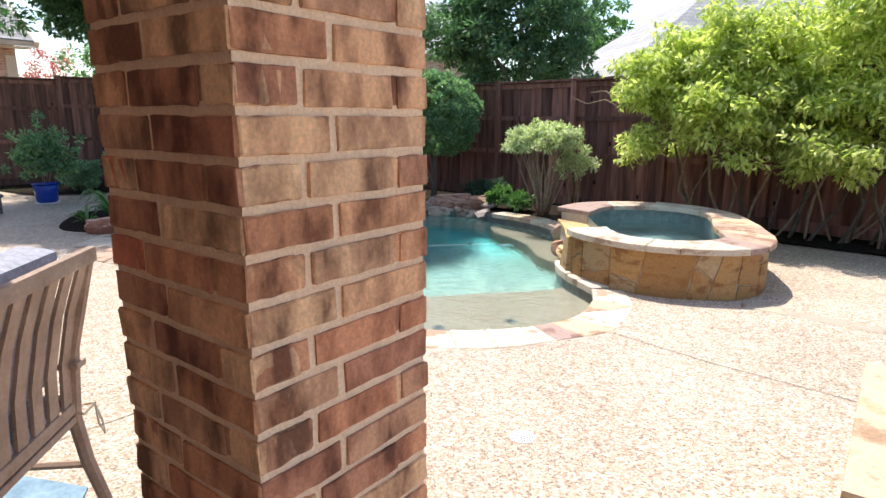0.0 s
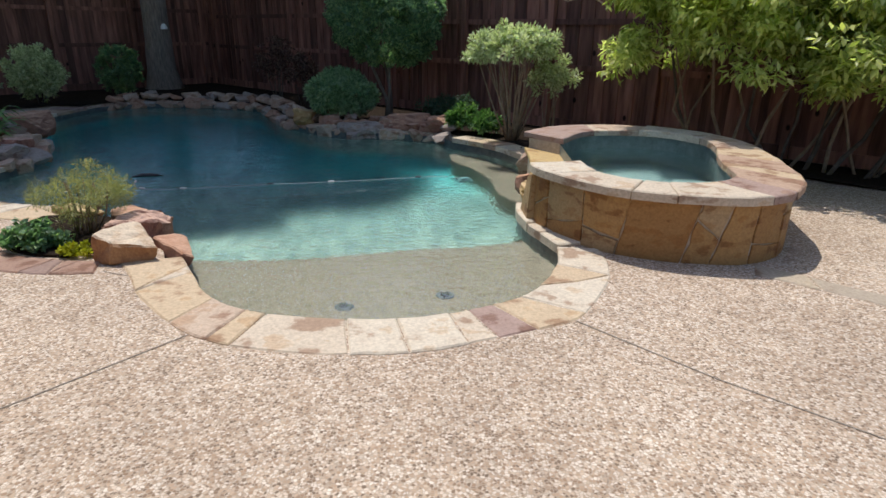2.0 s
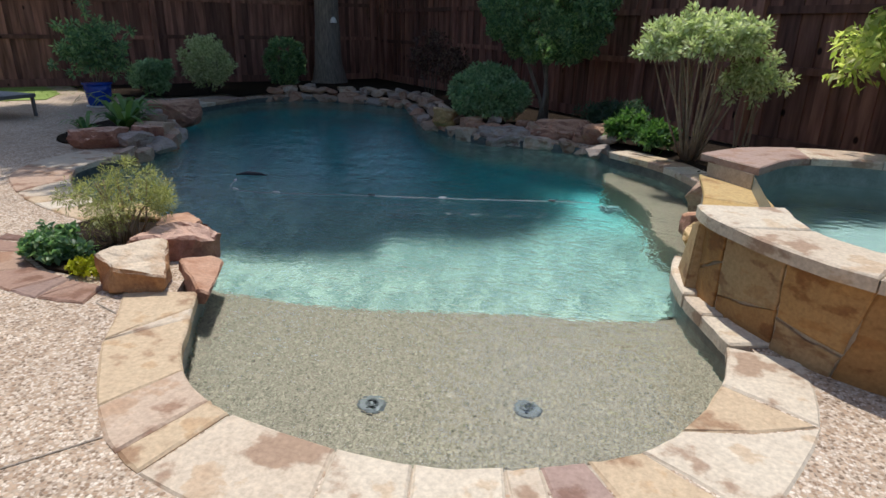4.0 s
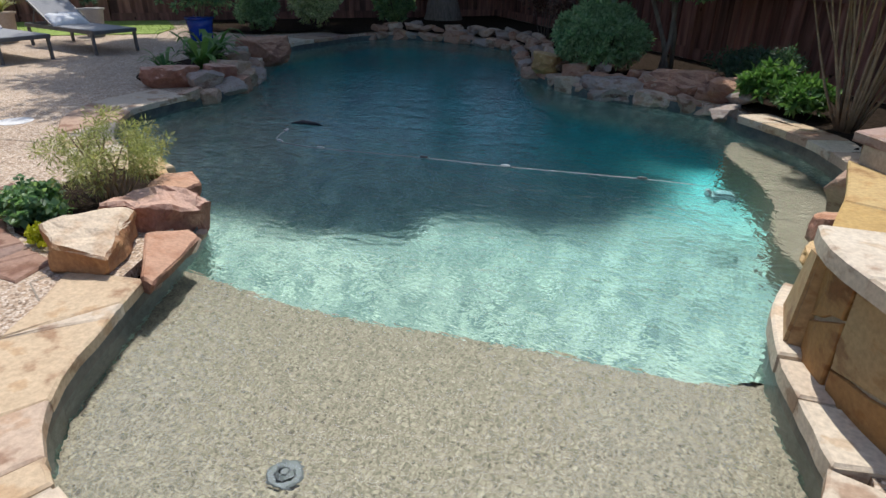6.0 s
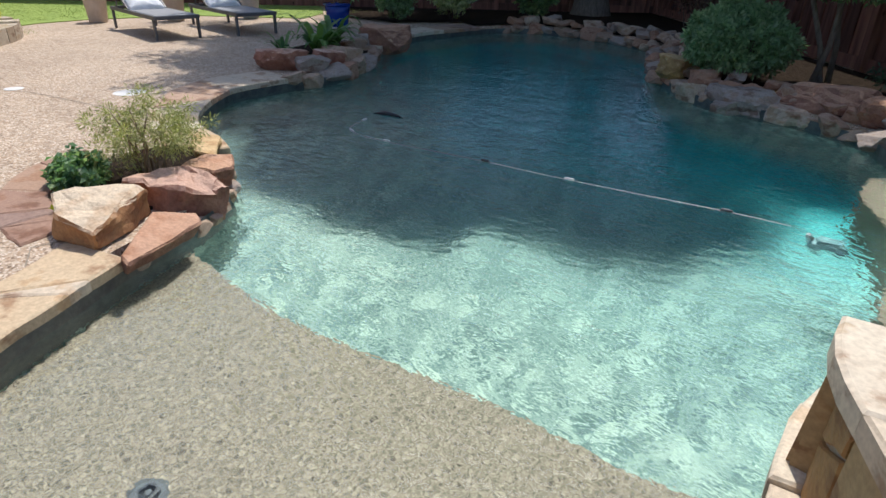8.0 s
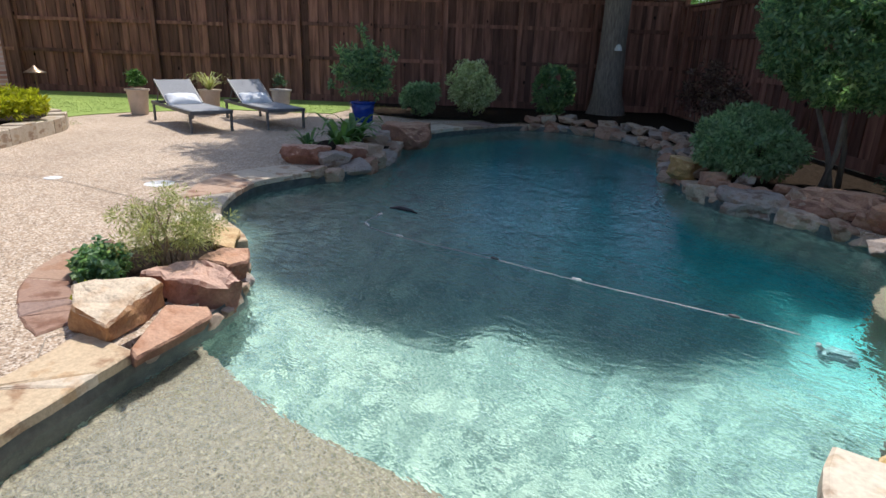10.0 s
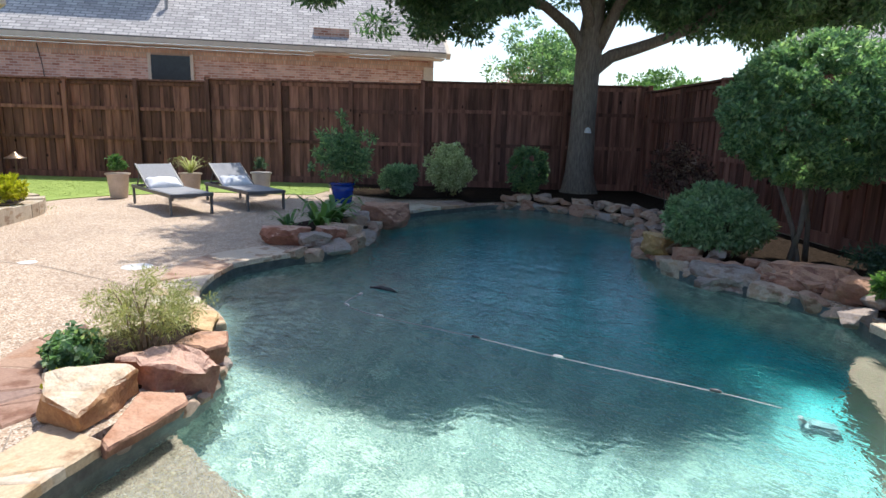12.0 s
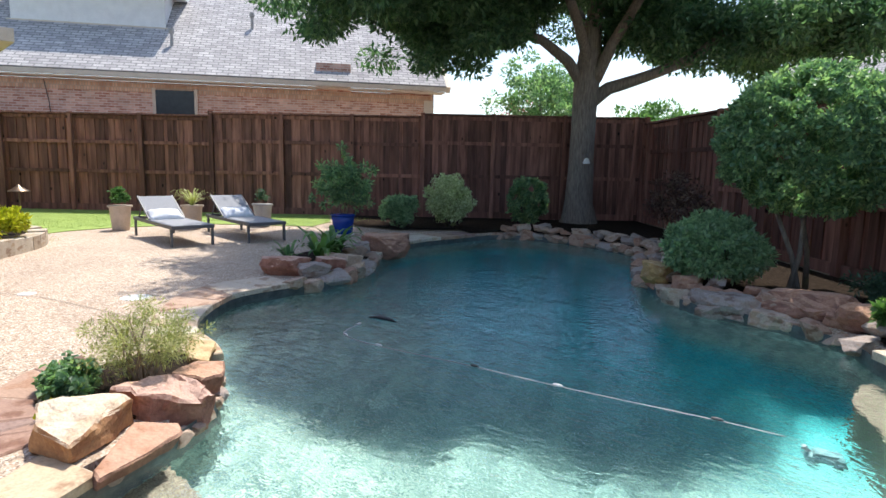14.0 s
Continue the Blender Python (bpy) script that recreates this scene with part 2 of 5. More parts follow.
M_BLUE = mat_mottled("blue_glaze", (0.006, 0.03, 0.22), (0.012, 0.06, 0.36), 4, 0.12, 0.05)
M_CLAY = mat_mottled("pale_clay_pot", (0.50, 0.39, 0.30), (0.62, 0.50, 0.40), 5, 0.8, 0.2)
M_GREYPOT = mat_mottled("grey_pot", (0.34, 0.32, 0.30), (0.46, 0.44, 0.42), 5, 0.8, 0.2)
M_METAL = mat_mottled("dark_grey_frame", (0.09, 0.09, 0.095), (0.14, 0.14, 0.145), 20, 0.45, 0.05)
M_SLING = mat_mottled("grey_sling", (0.24, 0.245, 0.26), (0.33, 0.335, 0.35), 60, 0.8, 0.3, fine=300)
M_TOWEL = mat_mottled("white_towel", (0.70, 0.72, 0.76), (0.84, 0.85, 0.87), 7, 0.9, 0.5)
M_TEAK = mat_mottled("weathered_teak", (0.25, 0.165, 0.115), (0.42, 0.30, 0.22), 7, 0.65, 0.25, (1, 1, 1))
M_CUSHION = mat_mottled("blue_cushion", (0.12, 0.20, 0.27), (0.30, 0.42, 0.50), 9, 0.9, 0.3)
M_GREYCUSH = mat_mottled("grey_cushion", (0.28, 0.28, 0.32), (0.38, 0.38, 0.43), 30, 0.9, 0.3)
M_CORD = mat_mottled("cream_cord", (0.6, 0.52, 0.38), (0.72, 0.64, 0.5), 60, 0.9, 0.2)
M_WHITE = mat_mottled("white_plastic", (0.74, 0.73, 0.70), (0.82, 0.81, 0.79), 20, 0.45, 0.05)
M_HOSE = mat_mottled("grey_hose", (0.40, 0.41, 0.42), (0.56, 0.57, 0.58), 20, 0.45, 0.05)
M_AQUA = mat_mottled("pale_aqua_plastic", (0.12, 0.28, 0.29), (0.34, 0.52, 0.53), 20, 0.4, 0.05)
M_DARKPLASTIC = mat_mottled("dark_plastic", (0.03, 0.032, 0.035), (0.06, 0.06, 0.065), 20, 0.45, 0.05)
M_BRONZE = mat_mottled("bronze", (0.16, 0.11, 0.07), (0.28, 0.20, 0.13), 20, 0.35, 0.05, metal=0.8)
M_SIDING = mat_mottled("white_siding", (0.72, 0.72, 0.72), (0.82, 0.82, 0.82), 4, 0.7, 0.1)
M_TRIM = mat_mottled("cream_trim", (0.58, 0.50, 0.40), (0.68, 0.60, 0.49), 4, 0.7, 0.1)
M_SCREEN = mat_mottled("dark_window", (0.012, 0.016, 0.024), (0.022, 0.028, 0.038), 8, 0.25, 0.0)
M_PINK = mat_leaf("pink_blossom", (0.45, 0.07, 0.10), (0.6, 0.15, 0.18), (0.72, 0.3, 0.3))
M_STONEW = mat_flagstone("chopped_limestone", [(0.0, (0.50, 0.44, 0.36)), (0.4, (0.58, 0.52, 0.43)), (0.7, (0.44, 0.37, 0.29))], 6.0)
M_YELLOWSTONE = mat_flagstone("yellow_flagstone", [(0.0, (0.48, 0.33, 0.13)), (0.6, (0.52, 0.38, 0.18))])
M_LINE = mat_mottled("joint_sealant", (0.25, 0.21, 0.165), (0.33, 0.28, 0.225), 30, 0.9, 0.2)
M_CEIL = mat_mottled("porch_paint", (0.55, 0.50, 0.44), (0.62, 0.57, 0.50), 3, 0.8, 0.1)


def mat_courses(name, c1, c2, mortar, width, height, rough=0.9, gap=0.012):
    """Brick or shingle courses too far off to be single pieces, in the object's own x and z."""
    n = Nodes(name, rough, 0.25)
    tc = n.node("ShaderNodeTexCoord")
    sep = n.node("ShaderNodeSeparateXYZ")
    n.set(sep, "Vector", tc.outputs["Object"])
    com = n.node("ShaderNodeCombineXYZ")
    n.set(com, "X", sep.outputs["X"])
    n.set(com, "Y", sep.outputs["Z"])
    b = n.tree.nodes.new("ShaderNodeTexBrick")
    n.set(b, "Vector", com.outputs[0])
    for key, value in (("Color1", (*c1, 1)), ("Color2", (*c2, 1)), ("Mortar", (*mortar, 1)), ("Scale", 1.0), ("Mortar Size", gap), ("Brick Width", width), ("Row Height", height), ("Bias", 0.0)):
        n.set(b, key, value)
    col = n.mix(0.8, b.outputs["Color"], n.ramp(n.noise(2.5, 5), [(0.3, (0.78, 0.76, 0.75)), (0.7, (1.14, 1.12, 1.1))]), "MULTIPLY")
    return n.done(col, n.bump(b.outputs["Fac"], -0.4, 0.01))


M_WALLBRICK = mat_courses("far_brick", (0.44, 0.19, 0.13), (0.74, 0.50, 0.40), (0.66, 0.54, 0.46), 0.22, 0.075)
M_SOLDIER = mat_courses("far_soldier_brick", (0.56, 0.33, 0.22), (0.72, 0.51, 0.38), (0.50, 0.40, 0.32), 0.075, 0.22)
M_ROOF = mat_courses("far_shingle", (0.36, 0.345, 0.345), (0.54, 0.52, 0.51), (0.26, 0.255, 0.255), 0.33, 0.15, gap=0.02)
M_PALEROOF = mat_courses("pale_shingle", (0.36, 0.35, 0.34), (0.46, 0.45, 0.43), (0.30, 0.295, 0.285), 0.33, 0.15, gap=0.015)
M_STRIP = mat_flagstone("grey_tan_flagstone", [(0.0, (0.42, 0.36, 0.29)), (0.5, (0.47, 0.40, 0.31)), (0.8, (0.38, 0.32, 0.27))])


def mat_pale_topped(name, top, side, dark):
    """Sandstone mixed by face normal: paler on upward faces, darker on the sides."""
    n = Nodes(name, 0.75, 0.3)
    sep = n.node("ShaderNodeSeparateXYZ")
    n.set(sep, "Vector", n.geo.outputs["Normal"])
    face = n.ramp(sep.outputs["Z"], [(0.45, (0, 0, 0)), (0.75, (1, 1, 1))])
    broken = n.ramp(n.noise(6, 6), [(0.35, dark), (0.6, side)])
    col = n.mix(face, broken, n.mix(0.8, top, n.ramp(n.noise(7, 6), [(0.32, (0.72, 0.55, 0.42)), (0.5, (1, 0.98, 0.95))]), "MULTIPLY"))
    col = n.mix(1.0, col, n.ramp(n.noise(60, 5), [(0.3, (0.8, 0.78, 0.76)), (0.7, (1.1, 1.09, 1.07))]), "MULTIPLY")
    rel = n.bump(n.noise(12, 8), 1.0, 0.03)
    return n.done(col, n.bump(n.noise(110, 4), 0.4, 0.003, rel))


M_SAND_CREAM = mat_pale_topped("cream_sandstone", (0.68, 0.57, 0.44), (0.46, 0.25, 0.12), (0.26, 0.11, 0.06))
M_SAND_PINK = mat_pale_topped("pink_sandstone", (0.60, 0.40, 0.32), (0.40, 0.20, 0.14), (0.24, 0.10, 0.07))
M_SAND_RUST = mat_pale_topped("rust_sandstone", (0.54, 0.33, 0.23), (0.36, 0.19, 0.13), (0.22, 0.11, 0.08))
M_SAND_OCHRE = mat_pale_topped("ochre_sandstone", (0.62, 0.46, 0.26), (0.50, 0.33, 0.14), (0.32, 0.19, 0.09))
M_HOUSEBRICK = mat_courses("dark_house_brick", (0.20, 0.08, 0.05), (0.30, 0.16, 0.11), (0.32, 0.25, 0.2), 0.2, 0.067)

# ---- geometry helpers ----


def mesh_ob(name, bm, material, smooth=False):
    me = bpy.data.meshes.new(name)
    bm.normal_update()
    bm.to_mesh(me)
    bm.free()
    if smooth:
        me.polygons.foreach_set("use_smooth", [True] * len(me.polygons))
    if material:
        me.materials.append(material)
    return new(name, me)


def part(name, bm, material, parent, label="", smooth=False):
    ob = mesh_ob(name, bm, material, smooth)
    ob.parent = parent
    if label:
        ob["label"] = label
    return ob


def thing(name, label, category, group="", kind="", at=(0, 0, 0), turn=0.0):
    ob = new(name)
    ob.empty_display_size = 0.1
    ob.matrix_world = pose(*at, 0, 0, turn)
    return tagged(ob, label, category, group, kind)


def raw_mesh(name, verts, faces, material, smooth=False):
    me = bpy.data.meshes.new(name)
    me.from_pydata([tuple(v) for v in verts], [], [tuple(f) for f in faces])
    me.materials.append(material)
    if smooth:
        me.polygons.foreach_set("use_smooth", [True] * len(me.polygons))
    me.update()
    return me


def box(bm, sx, sy, sz, at=(0, 0, 0), rot=None, bevel=0.0):
    m = Matrix.Translation(at) @ (rot or Matrix()) @ Matrix.Diagonal((sx, sy, sz, 1))
    geo = bmesh.ops.create_cube(bm, size=1.0, matrix=m)
    if bevel:
        edges = list({e for v in geo["verts"] for e in v.link_edges})
        bmesh.ops.bevel(bm, geom=edges, offset=bevel, segments=2, profile=0.7, affect="EDGES")
    return bm


def prism(bm, pts, z0, z1):
    """An upright prism over a plan polygon; z1 may be a function of x and y."""
    top = z1 if callable(z1) else (lambda x, y: z1)
    lo = [bm.verts.new((x, y, z0)) for x, y in pts]
    hi = [bm.verts.new((x, y, top(x, y))) for x, y in pts]
    n = len(pts)
    bm.faces.new(lo[::-1])
    bm.faces.new(hi)
    for i in range(n):
        bm.faces.new((lo[i], lo[(i + 1) % n], hi[(i + 1) % n], hi[i]))
    bmesh.ops.recalc_face_normals(bm, faces=bm.faces)
    return bm


def tube(bm, path, radii, sides=8, cap=True):
    """A tapered tube along a path."""
    path = [Vector(p) for p in path]
    rings = []
    for i, p in enumerate(path):
        d = (path[min(i + 1, len(path) - 1)] - path[max(i - 1, 0)]).normalized()
        a = d.orthogonal().normalized() if abs(d.z) < 0.99 else Vector((1, 0, 0))
        if i and rings:
            a = (last - d * last.dot(d)).normalized()
        last = a
        b = d.cross(a)
        r = radii[i] if isinstance(radii, (list, tuple)) else radii
        rings.append([bm.verts.new(p + r * (math.cos(k * math.tau / sides) * a + math.sin(k * math.tau / sides) * b)) for k in range(sides)])
    for lo, hi in zip(rings, rings[1:]):
        for k in range(sides):
            bm.faces.new((lo[k], lo[(k + 1) % sides], hi[(k + 1) % sides], hi[k]))
    if cap:
        bm.faces.new(rings[0][::-1])
        bm.faces.new(rings[-1])
    return bm


def lathe(bm, profile, sides=24, squash=1.0):
    """A body turned round z from (radius, height) pairs."""
    rings = [[bm.verts.new((r * math.cos(k * math.tau / sides), r * squash * math.sin(k * math.tau / sides), z)) for k in range(sides)] for r, z in profile]
    for lo, hi in zip(rings, rings[1:]):
        for k in range(sides):
            bm.faces.new((lo[k], lo[(k + 1) % sides], hi[(k + 1) % sides], hi[k]))
    bm.faces.new(rings[0][::-1])
    bm.faces.new(rings[-1])
    return bm


def curve(points, step=0.12, closed=False):
    """A smooth line through plan points, evenly sampled."""
    p = [Vector((*q[:2], 0)) for q in points]
    n, out = len(p), []
    for i in range(n if closed else n - 1):
        a, b, c, d = (p[(i + k) % n] if closed else p[min(max(i + k, 0), n - 1)] for k in (-1, 0, 1, 2))
        m = max(2, int((c - b).length / step))
        for s in range(m):
            t = s / m
            q = 0.5 * (2 * b + (c - a) * t + (2 * a - 5 * b + 4 * c - d) * t * t + (3 * b - a - 3 * c + d) * t**3)
            out.append((q.x, q.y))
    if not closed:
        out.append((p[-1].x, p[-1].y))
    return out


def resample(line, n):
    pts = np.array(line)
    s = np.r_[0, np.cumsum(np.linalg.norm(np.diff(pts, axis=0), axis=1))]
    return [(float(np.interp(u, s, pts[:, 0])), float(np.interp(u, s, pts[:, 1]))) for u in np.linspace(0, s[-1], n)]


def length(line):
    return float(np.linalg.norm(np.diff(np.array(line), axis=0), axis=1).sum())


def offset(line, d, closed=False):
    """The line moved d to its right."""
    n, out = len(line), []
    for i in range(n):
        a = line[(i - 1) % n] if closed else line[max(i - 1, 0)]
        b = line[(i + 1) % n] if closed else line[min(i + 1, n - 1)]
        t = Vector((b[0] - a[0], b[1] - a[1])).normalized()
        out.append((line[i][0] + t.y * d, line[i][1] - t.x * d))
    return out


def filled(bm, loops, z):
    """A flat sheet within the first loop and outside the others."""
    edges = []
    for loop in loops:
        vs = [bm.verts.new((x, y, z)) for x, y in loop]
        edges += [bm.edges.new((vs[i], vs[(i + 1) % len(vs)])) for i in range(len(vs))]
    bmesh.ops.triangle_fill(bm, use_beauty=True, use_dissolve=False, edges=edges)
    bmesh.ops.recalc_face_normals(bm, faces=bm.faces)
    if bm.faces and sum(f.normal.z for f in bm.faces) < 0:
        bmesh.ops.reverse_faces(bm, faces=bm.faces)
    return bm


def stones(parent, name, inner, outer, z0, z1, width, material, seed, gap=0.008, split=0.3, lift=0.006):
    """A course of flagstones between two lines, each a piece of its own with an uneven edge."""
    rng = random.Random(seed)
    n = max(2, round(length(inner) / width))
    cuts = [0.0]
    for _ in range(n):
        cuts.append(cuts[-1] + rng.uniform(0.6, 1.4))
    cuts = [c / cuts[-1] for c in cuts]
    fine = 240
    a, b = resample(inner, fine + 1), resample(outer, fine + 1)

    def at(line, u):
        x = min(max(u, 0), 1) * fine
        i = min(int(x), fine - 1)
        return Vector(line[i]).lerp(Vector(line[i + 1]), x - i)

    bed = bmesh.new()
    va = [bed.verts.new((*at(a, k / 60).lerp(at(b, k / 60), 0.04), z1 - 0.007)) for k in range(61)]
    vb = [bed.verts.new((*at(a, k / 60).lerp(at(b, k / 60), 0.97), z1 - 0.007)) for k in range(61)]
    for k in range(60):
        bed.faces.new((va[k], va[k + 1], vb[k + 1], vb[k]))
    part("mortar_bed", bed, M_MORTAR, parent)
    lines = [(u + (rng.uniform(-0.12, 0.12) / n if 0 < u < 1 else 0), u + (rng.uniform(-0.22, 0.22) / n if 0 < u < 1 else 0)) for u in cuts]
    for (ia, oa), (ib, ob_) in zip(lines, lines[1:]):
        quad = [(ia, 0.0), (ib, 0.0), (ob_, 1.0), (oa, 1.0)]
        shapes = [quad]
        if rng.random() < split:
            k = rng.uniform(0.3, 0.7)
            s = rng.choice((0, 1))
            shapes = [[(ia, 0), (ia + (ib - ia) * k, 0), (ob_, 1) if s else (oa + (ob_ - oa) * k, 1), (oa, 1)], [(ia + (ib - ia) * k, 0), (ib, 0), (ob_, 1)] + ([] if s else [(oa + (ob_ - oa) * k, 1)])]
        top = z1 + rng.uniform(0, lift)
        for shape in shapes:
            ring = []
            m = len(shape)
            for i in range(m):
                (u0, v0), (u1, v1) = shape[i], shape[(i + 1) % m]
                steps = 4 if v0 == v1 else 2
                for s in range(steps):
                    t = s / steps
                    u, v = u0 + (u1 - u0) * t, v0 + (v1 - v0) * t
                    q = at(a, u).lerp(at(b, u), v)
                    ring.append(q + Vector((rng.uniform(-0.005, 0.005), rng.uniform(-0.005, 0.005))))
            c = sum(ring, Vector((0, 0))) / len(ring)
            ring = [q + (c - q).normalized() * gap * 0.5 for q in ring]
            bm = bmesh.new()
            prism(bm, [(q.x - c.x, q.y - c.y) for q in ring], z0, top - 0.008)
            up = max(bm.faces, key=lambda f: f.calc_center_median().z)
            res = bmesh.ops.inset_region(bm, faces=[up], thickness=0.012)
            for v in up.verts:
                v.co.z = top + rng.uniform(-0.002, 0.002)
            ob = part(name, bm, material, parent)
            ob.location = (c.x, c.y, 0)


def rock_mesh(name, sx, sy, sz, seed, material, cuts=9, detail=3):
    """A boulder with broken flat faces and chipped edges."""
    rng = random.Random(seed)
    bm = bmesh.new()
    bmesh.ops.create_icosphere(bm, subdivisions=2, radius=1.0)
    planes = [(Vector((rng.uniform(-0.25, 0.25), rng.uniform(-0.25, 0.25), 1)).normalized(), rng.uniform(0.5, 0.7))]
    for _ in range(cuts):
        planes.append((Vector((rng.gauss(0, 1), rng.gauss(0, 1), rng.gauss(0, 0.7))).normalized(), rng.uniform(0.5, 0.82)))
    for d, k in planes:
        bmesh.ops.bisect_plane(bm, geom=bm.verts[:] + bm.edges[:] + bm.faces[:], plane_co=d * k, plane_no=d, clear_outer=True)
        holes = [e for e in bm.edges if e.is_boundary]
        if holes:
            bmesh.ops.holes_fill(bm, edges=holes)
    bmesh.ops.bevel(bm, geom=[e for e in bm.edges if len(e.link_faces) == 2 and e.calc_face_angle(0) > 0.5], offset=0.035, segments=1, affect="EDGES")
    bmesh.ops.triangulate(bm, faces=bm.faces[:])
    for _ in range(detail - 1):
        bmesh.ops.subdivide_edges(bm, edges=[e for e in bm.edges if e.calc_length() > 0.22], cuts=1)
        bmesh.ops.triangulate(bm, faces=bm.faces[:])
    off = Vector((rng.uniform(-50, 50), rng.uniform(-50, 50), rng.uniform(-50, 50)))
    for v in bm.verts:
        v.co *= 1 + 0.10 * noise.noise(v.co * 1.8 + off) + 0.06 * noise.noise(v.co * 5 + off) + 0.03 * noise.noise(v.co * 12 + off)
        v.co = Vector((v.co.x * sx, v.co.y * sy, v.co.z * sz)) * 1.18
    bmesh.ops.recalc_face_normals(bm, faces=bm.faces)
    ob = mesh_ob(name, bm, material)
    me = ob.data
    scene.collection.objects.unlink(ob)
    bpy.data.objects.remove(ob)
    return me


def leaf_mesh(name, pts, size, material, seed, aspect=2.4, up=0.5, outward=None, droop=0.0, vary=0.35):
    """One mesh of small folded leaves at the given points."""
    rng = np.random.default_rng(seed)
    pts = np.asarray(pts, float)
    n = len(pts)
    d = rng.normal(size=(n, 3))
    if outward is not None:
        d = d * 0.8 + outward * 1.2
    d[:, 2] -= droop
    d /= np.linalg.norm(d, axis=1)[:, None] + 1e-9
    nrm = rng.normal(size=(n, 3)) * (1 - up) + np.array([0, 0, 1.0]) * up * 1.6
    side = np.cross(d, nrm)
    side /= np.linalg.norm(side, axis=1)[:, None] + 1e-9
    nrm = np.cross(side, d)
    s = size * (1 + rng.uniform(-vary, vary, n))[:, None]
    w = s / aspect / 2
    a, b = pts - d * s * 0.5, pts + d * s * 0.5
    mid = pts - d * s * 0.05
    l, r = mid + side * w + nrm * w * 0.35, mid - side * w + nrm * w * 0.35
    verts = np.stack([a, r, b, l], 1).reshape(-1, 3)
    me = bpy.data.meshes.new(name)
    me.vertices.add(4 * n)
    me.vertices.foreach_set("co", verts.ravel())
    idx = np.arange(n)[:, None] * 4
    tris = np.concatenate([idx + [0, 1, 2], idx + [0, 2, 3]], 1).ravel()
    me.loops.add(6 * n)
    me.loops.foreach_set("vertex_index", tris.astype(np.int32))
    me.polygons.add(2 * n)
    me.polygons.foreach_set("loop_start", np.arange(0, 6 * n, 3, dtype=np.int32))
    me.polygons.foreach_set("loop_total", np.full(2 * n, 3, dtype=np.int32))
    me.materials.append(material)
    me.update()
    me.validate()
    return me


def clump_points(centres, radius, per, seed, flat=1.0):
    """Points in soft balls round the centres, and the ways outward."""
    rng = np.random.default_rng(seed)
    c = np.repeat(np.asarray(centres, float), per, 0)
    d = rng.normal(size=c.shape)
    d /= np.linalg.norm(d, axis=1)[:, None]
    r = radius * rng.uniform(0.15, 1, len(c))[:, None] ** 0.6 * rng.uniform(0.75, 1.25, (len(centres),)).repeat(per)[:, None]
    return c + d * r * [1, 1, flat], d


def shell_centres(n, centre, radii, seed, inner=0.6, low=-1.0, lump=0.12):
    """Centres of clumps in the outer part of an uneven ellipsoid."""
    rng = np.random.default_rng(seed)
    out = []
    while len(out) < n:
        d = rng.normal(size=3)
        d /= np.linalg.norm(d)
        if d[2] < low:
            continue
        k = rng.uniform(inner, 1.0) * (1 + lump * noise.noise(Vector(d * 2.3) + Vector((seed, 0, 0))) * 2)
        out.append(np.array(centre) + d * np.array(radii) * k)
    return np.array(out)


def leaves_part(name, me, parent, label=""):
    ob = new(name, me)
    ob.parent = parent
    if label:
        ob["label"] = label
    return ob

# ---- plan ----
BEACH = [(-1.276, 5.4), (-1.113, 5.149), (-0.884, 4.8), (-0.676, 4.625), (-0.447, 4.527), (-0.262, 4.5), (0.022, 4.473), (0.284, 4.473), (0.567, 4.538), (0.851, 4.669), (1.036, 4.778), (1.211, 4.985), (1.331, 5.236), (1.407, 5.455), (1.44, 5.716)]
BEACH_OUT = [(-1.636, 5.291), (-1.462, 5.062), (-1.189, 4.68), (-0.753, 4.287), (-0.436, 4.156), (-0.164, 4.102), (0.109, 4.102), (0.338, 4.113), (0.578, 4.167), (0.829, 4.276), (1.102, 4.396), (1.32, 4.505), (1.462, 4.702), (1.636, 5.062), (1.724, 5.4), (1.713, 5.684)]
LOW_WALL = [(1.44, 5.716), (1.342, 5.989), (1.233, 6.36), (1.222, 6.655)]
SPA_SIDE = [(1.255, 6.873), (1.396, 7.418), (1.505, 7.964), (1.593, 8.4), (1.615, 8.836)]
RIGHT = [(1.549, 9.055), (1.331, 9.556), (1.113, 9.862), (0.665, 10.298)]
ROCKS_R = [(0.469, 10.625), (-0.044, 10.898), (-0.589, 10.996), (-1.113, 11.062), (-1.669, 11.444), (-2.367, 12.196), (-2.836, 13.091), (-3.36, 14.029), (-4.255, 14.4), (-5.073, 14.509), (-5.891, 14.4), (-6.382, 13.964)]
FAR = [(-6.524, 13.418), (-6.545, 12.655), (-6.545, 12), (-6.153, 11.018)]
ROCKS_L = [(-5.564, 10.287), (-4.822, 9.48), (-4.418, 8.618), (-4.451, 8.247)]
LEFT = [(-4.407, 7.8), (-4.331, 7.451), (-3.993, 7.069), (-3.578, 6.764), (-3.229, 6.622), (-2.793, 6.578)]
LEFT_OUT = [(-4.964, 8.182), (-4.964, 7.691), (-4.822, 7.265), (-4.473, 6.873), (-3.731, 6.436), (-3, 6.196)]
CLUSTER = [(-2.28, 6.415), (-1.8, 6.185), (-1.549, 5.891), (-1.331, 5.509)]
POOL = curve(BEACH + LOW_WALL[1:] + SPA_SIDE + RIGHT + ROCKS_R + FAR + ROCKS_L + LEFT + CLUSTER, 0.14, True)
SHELF_EDGE = [(1.244, 6.327), (0.927, 6.196), (0.436, 6.109), (0, 6), (-0.436, 5.869), (-0.873, 5.804), (-1.527, 5.782)]
FENCE_CORNER = Vector((-6.033, 19.124, 0))
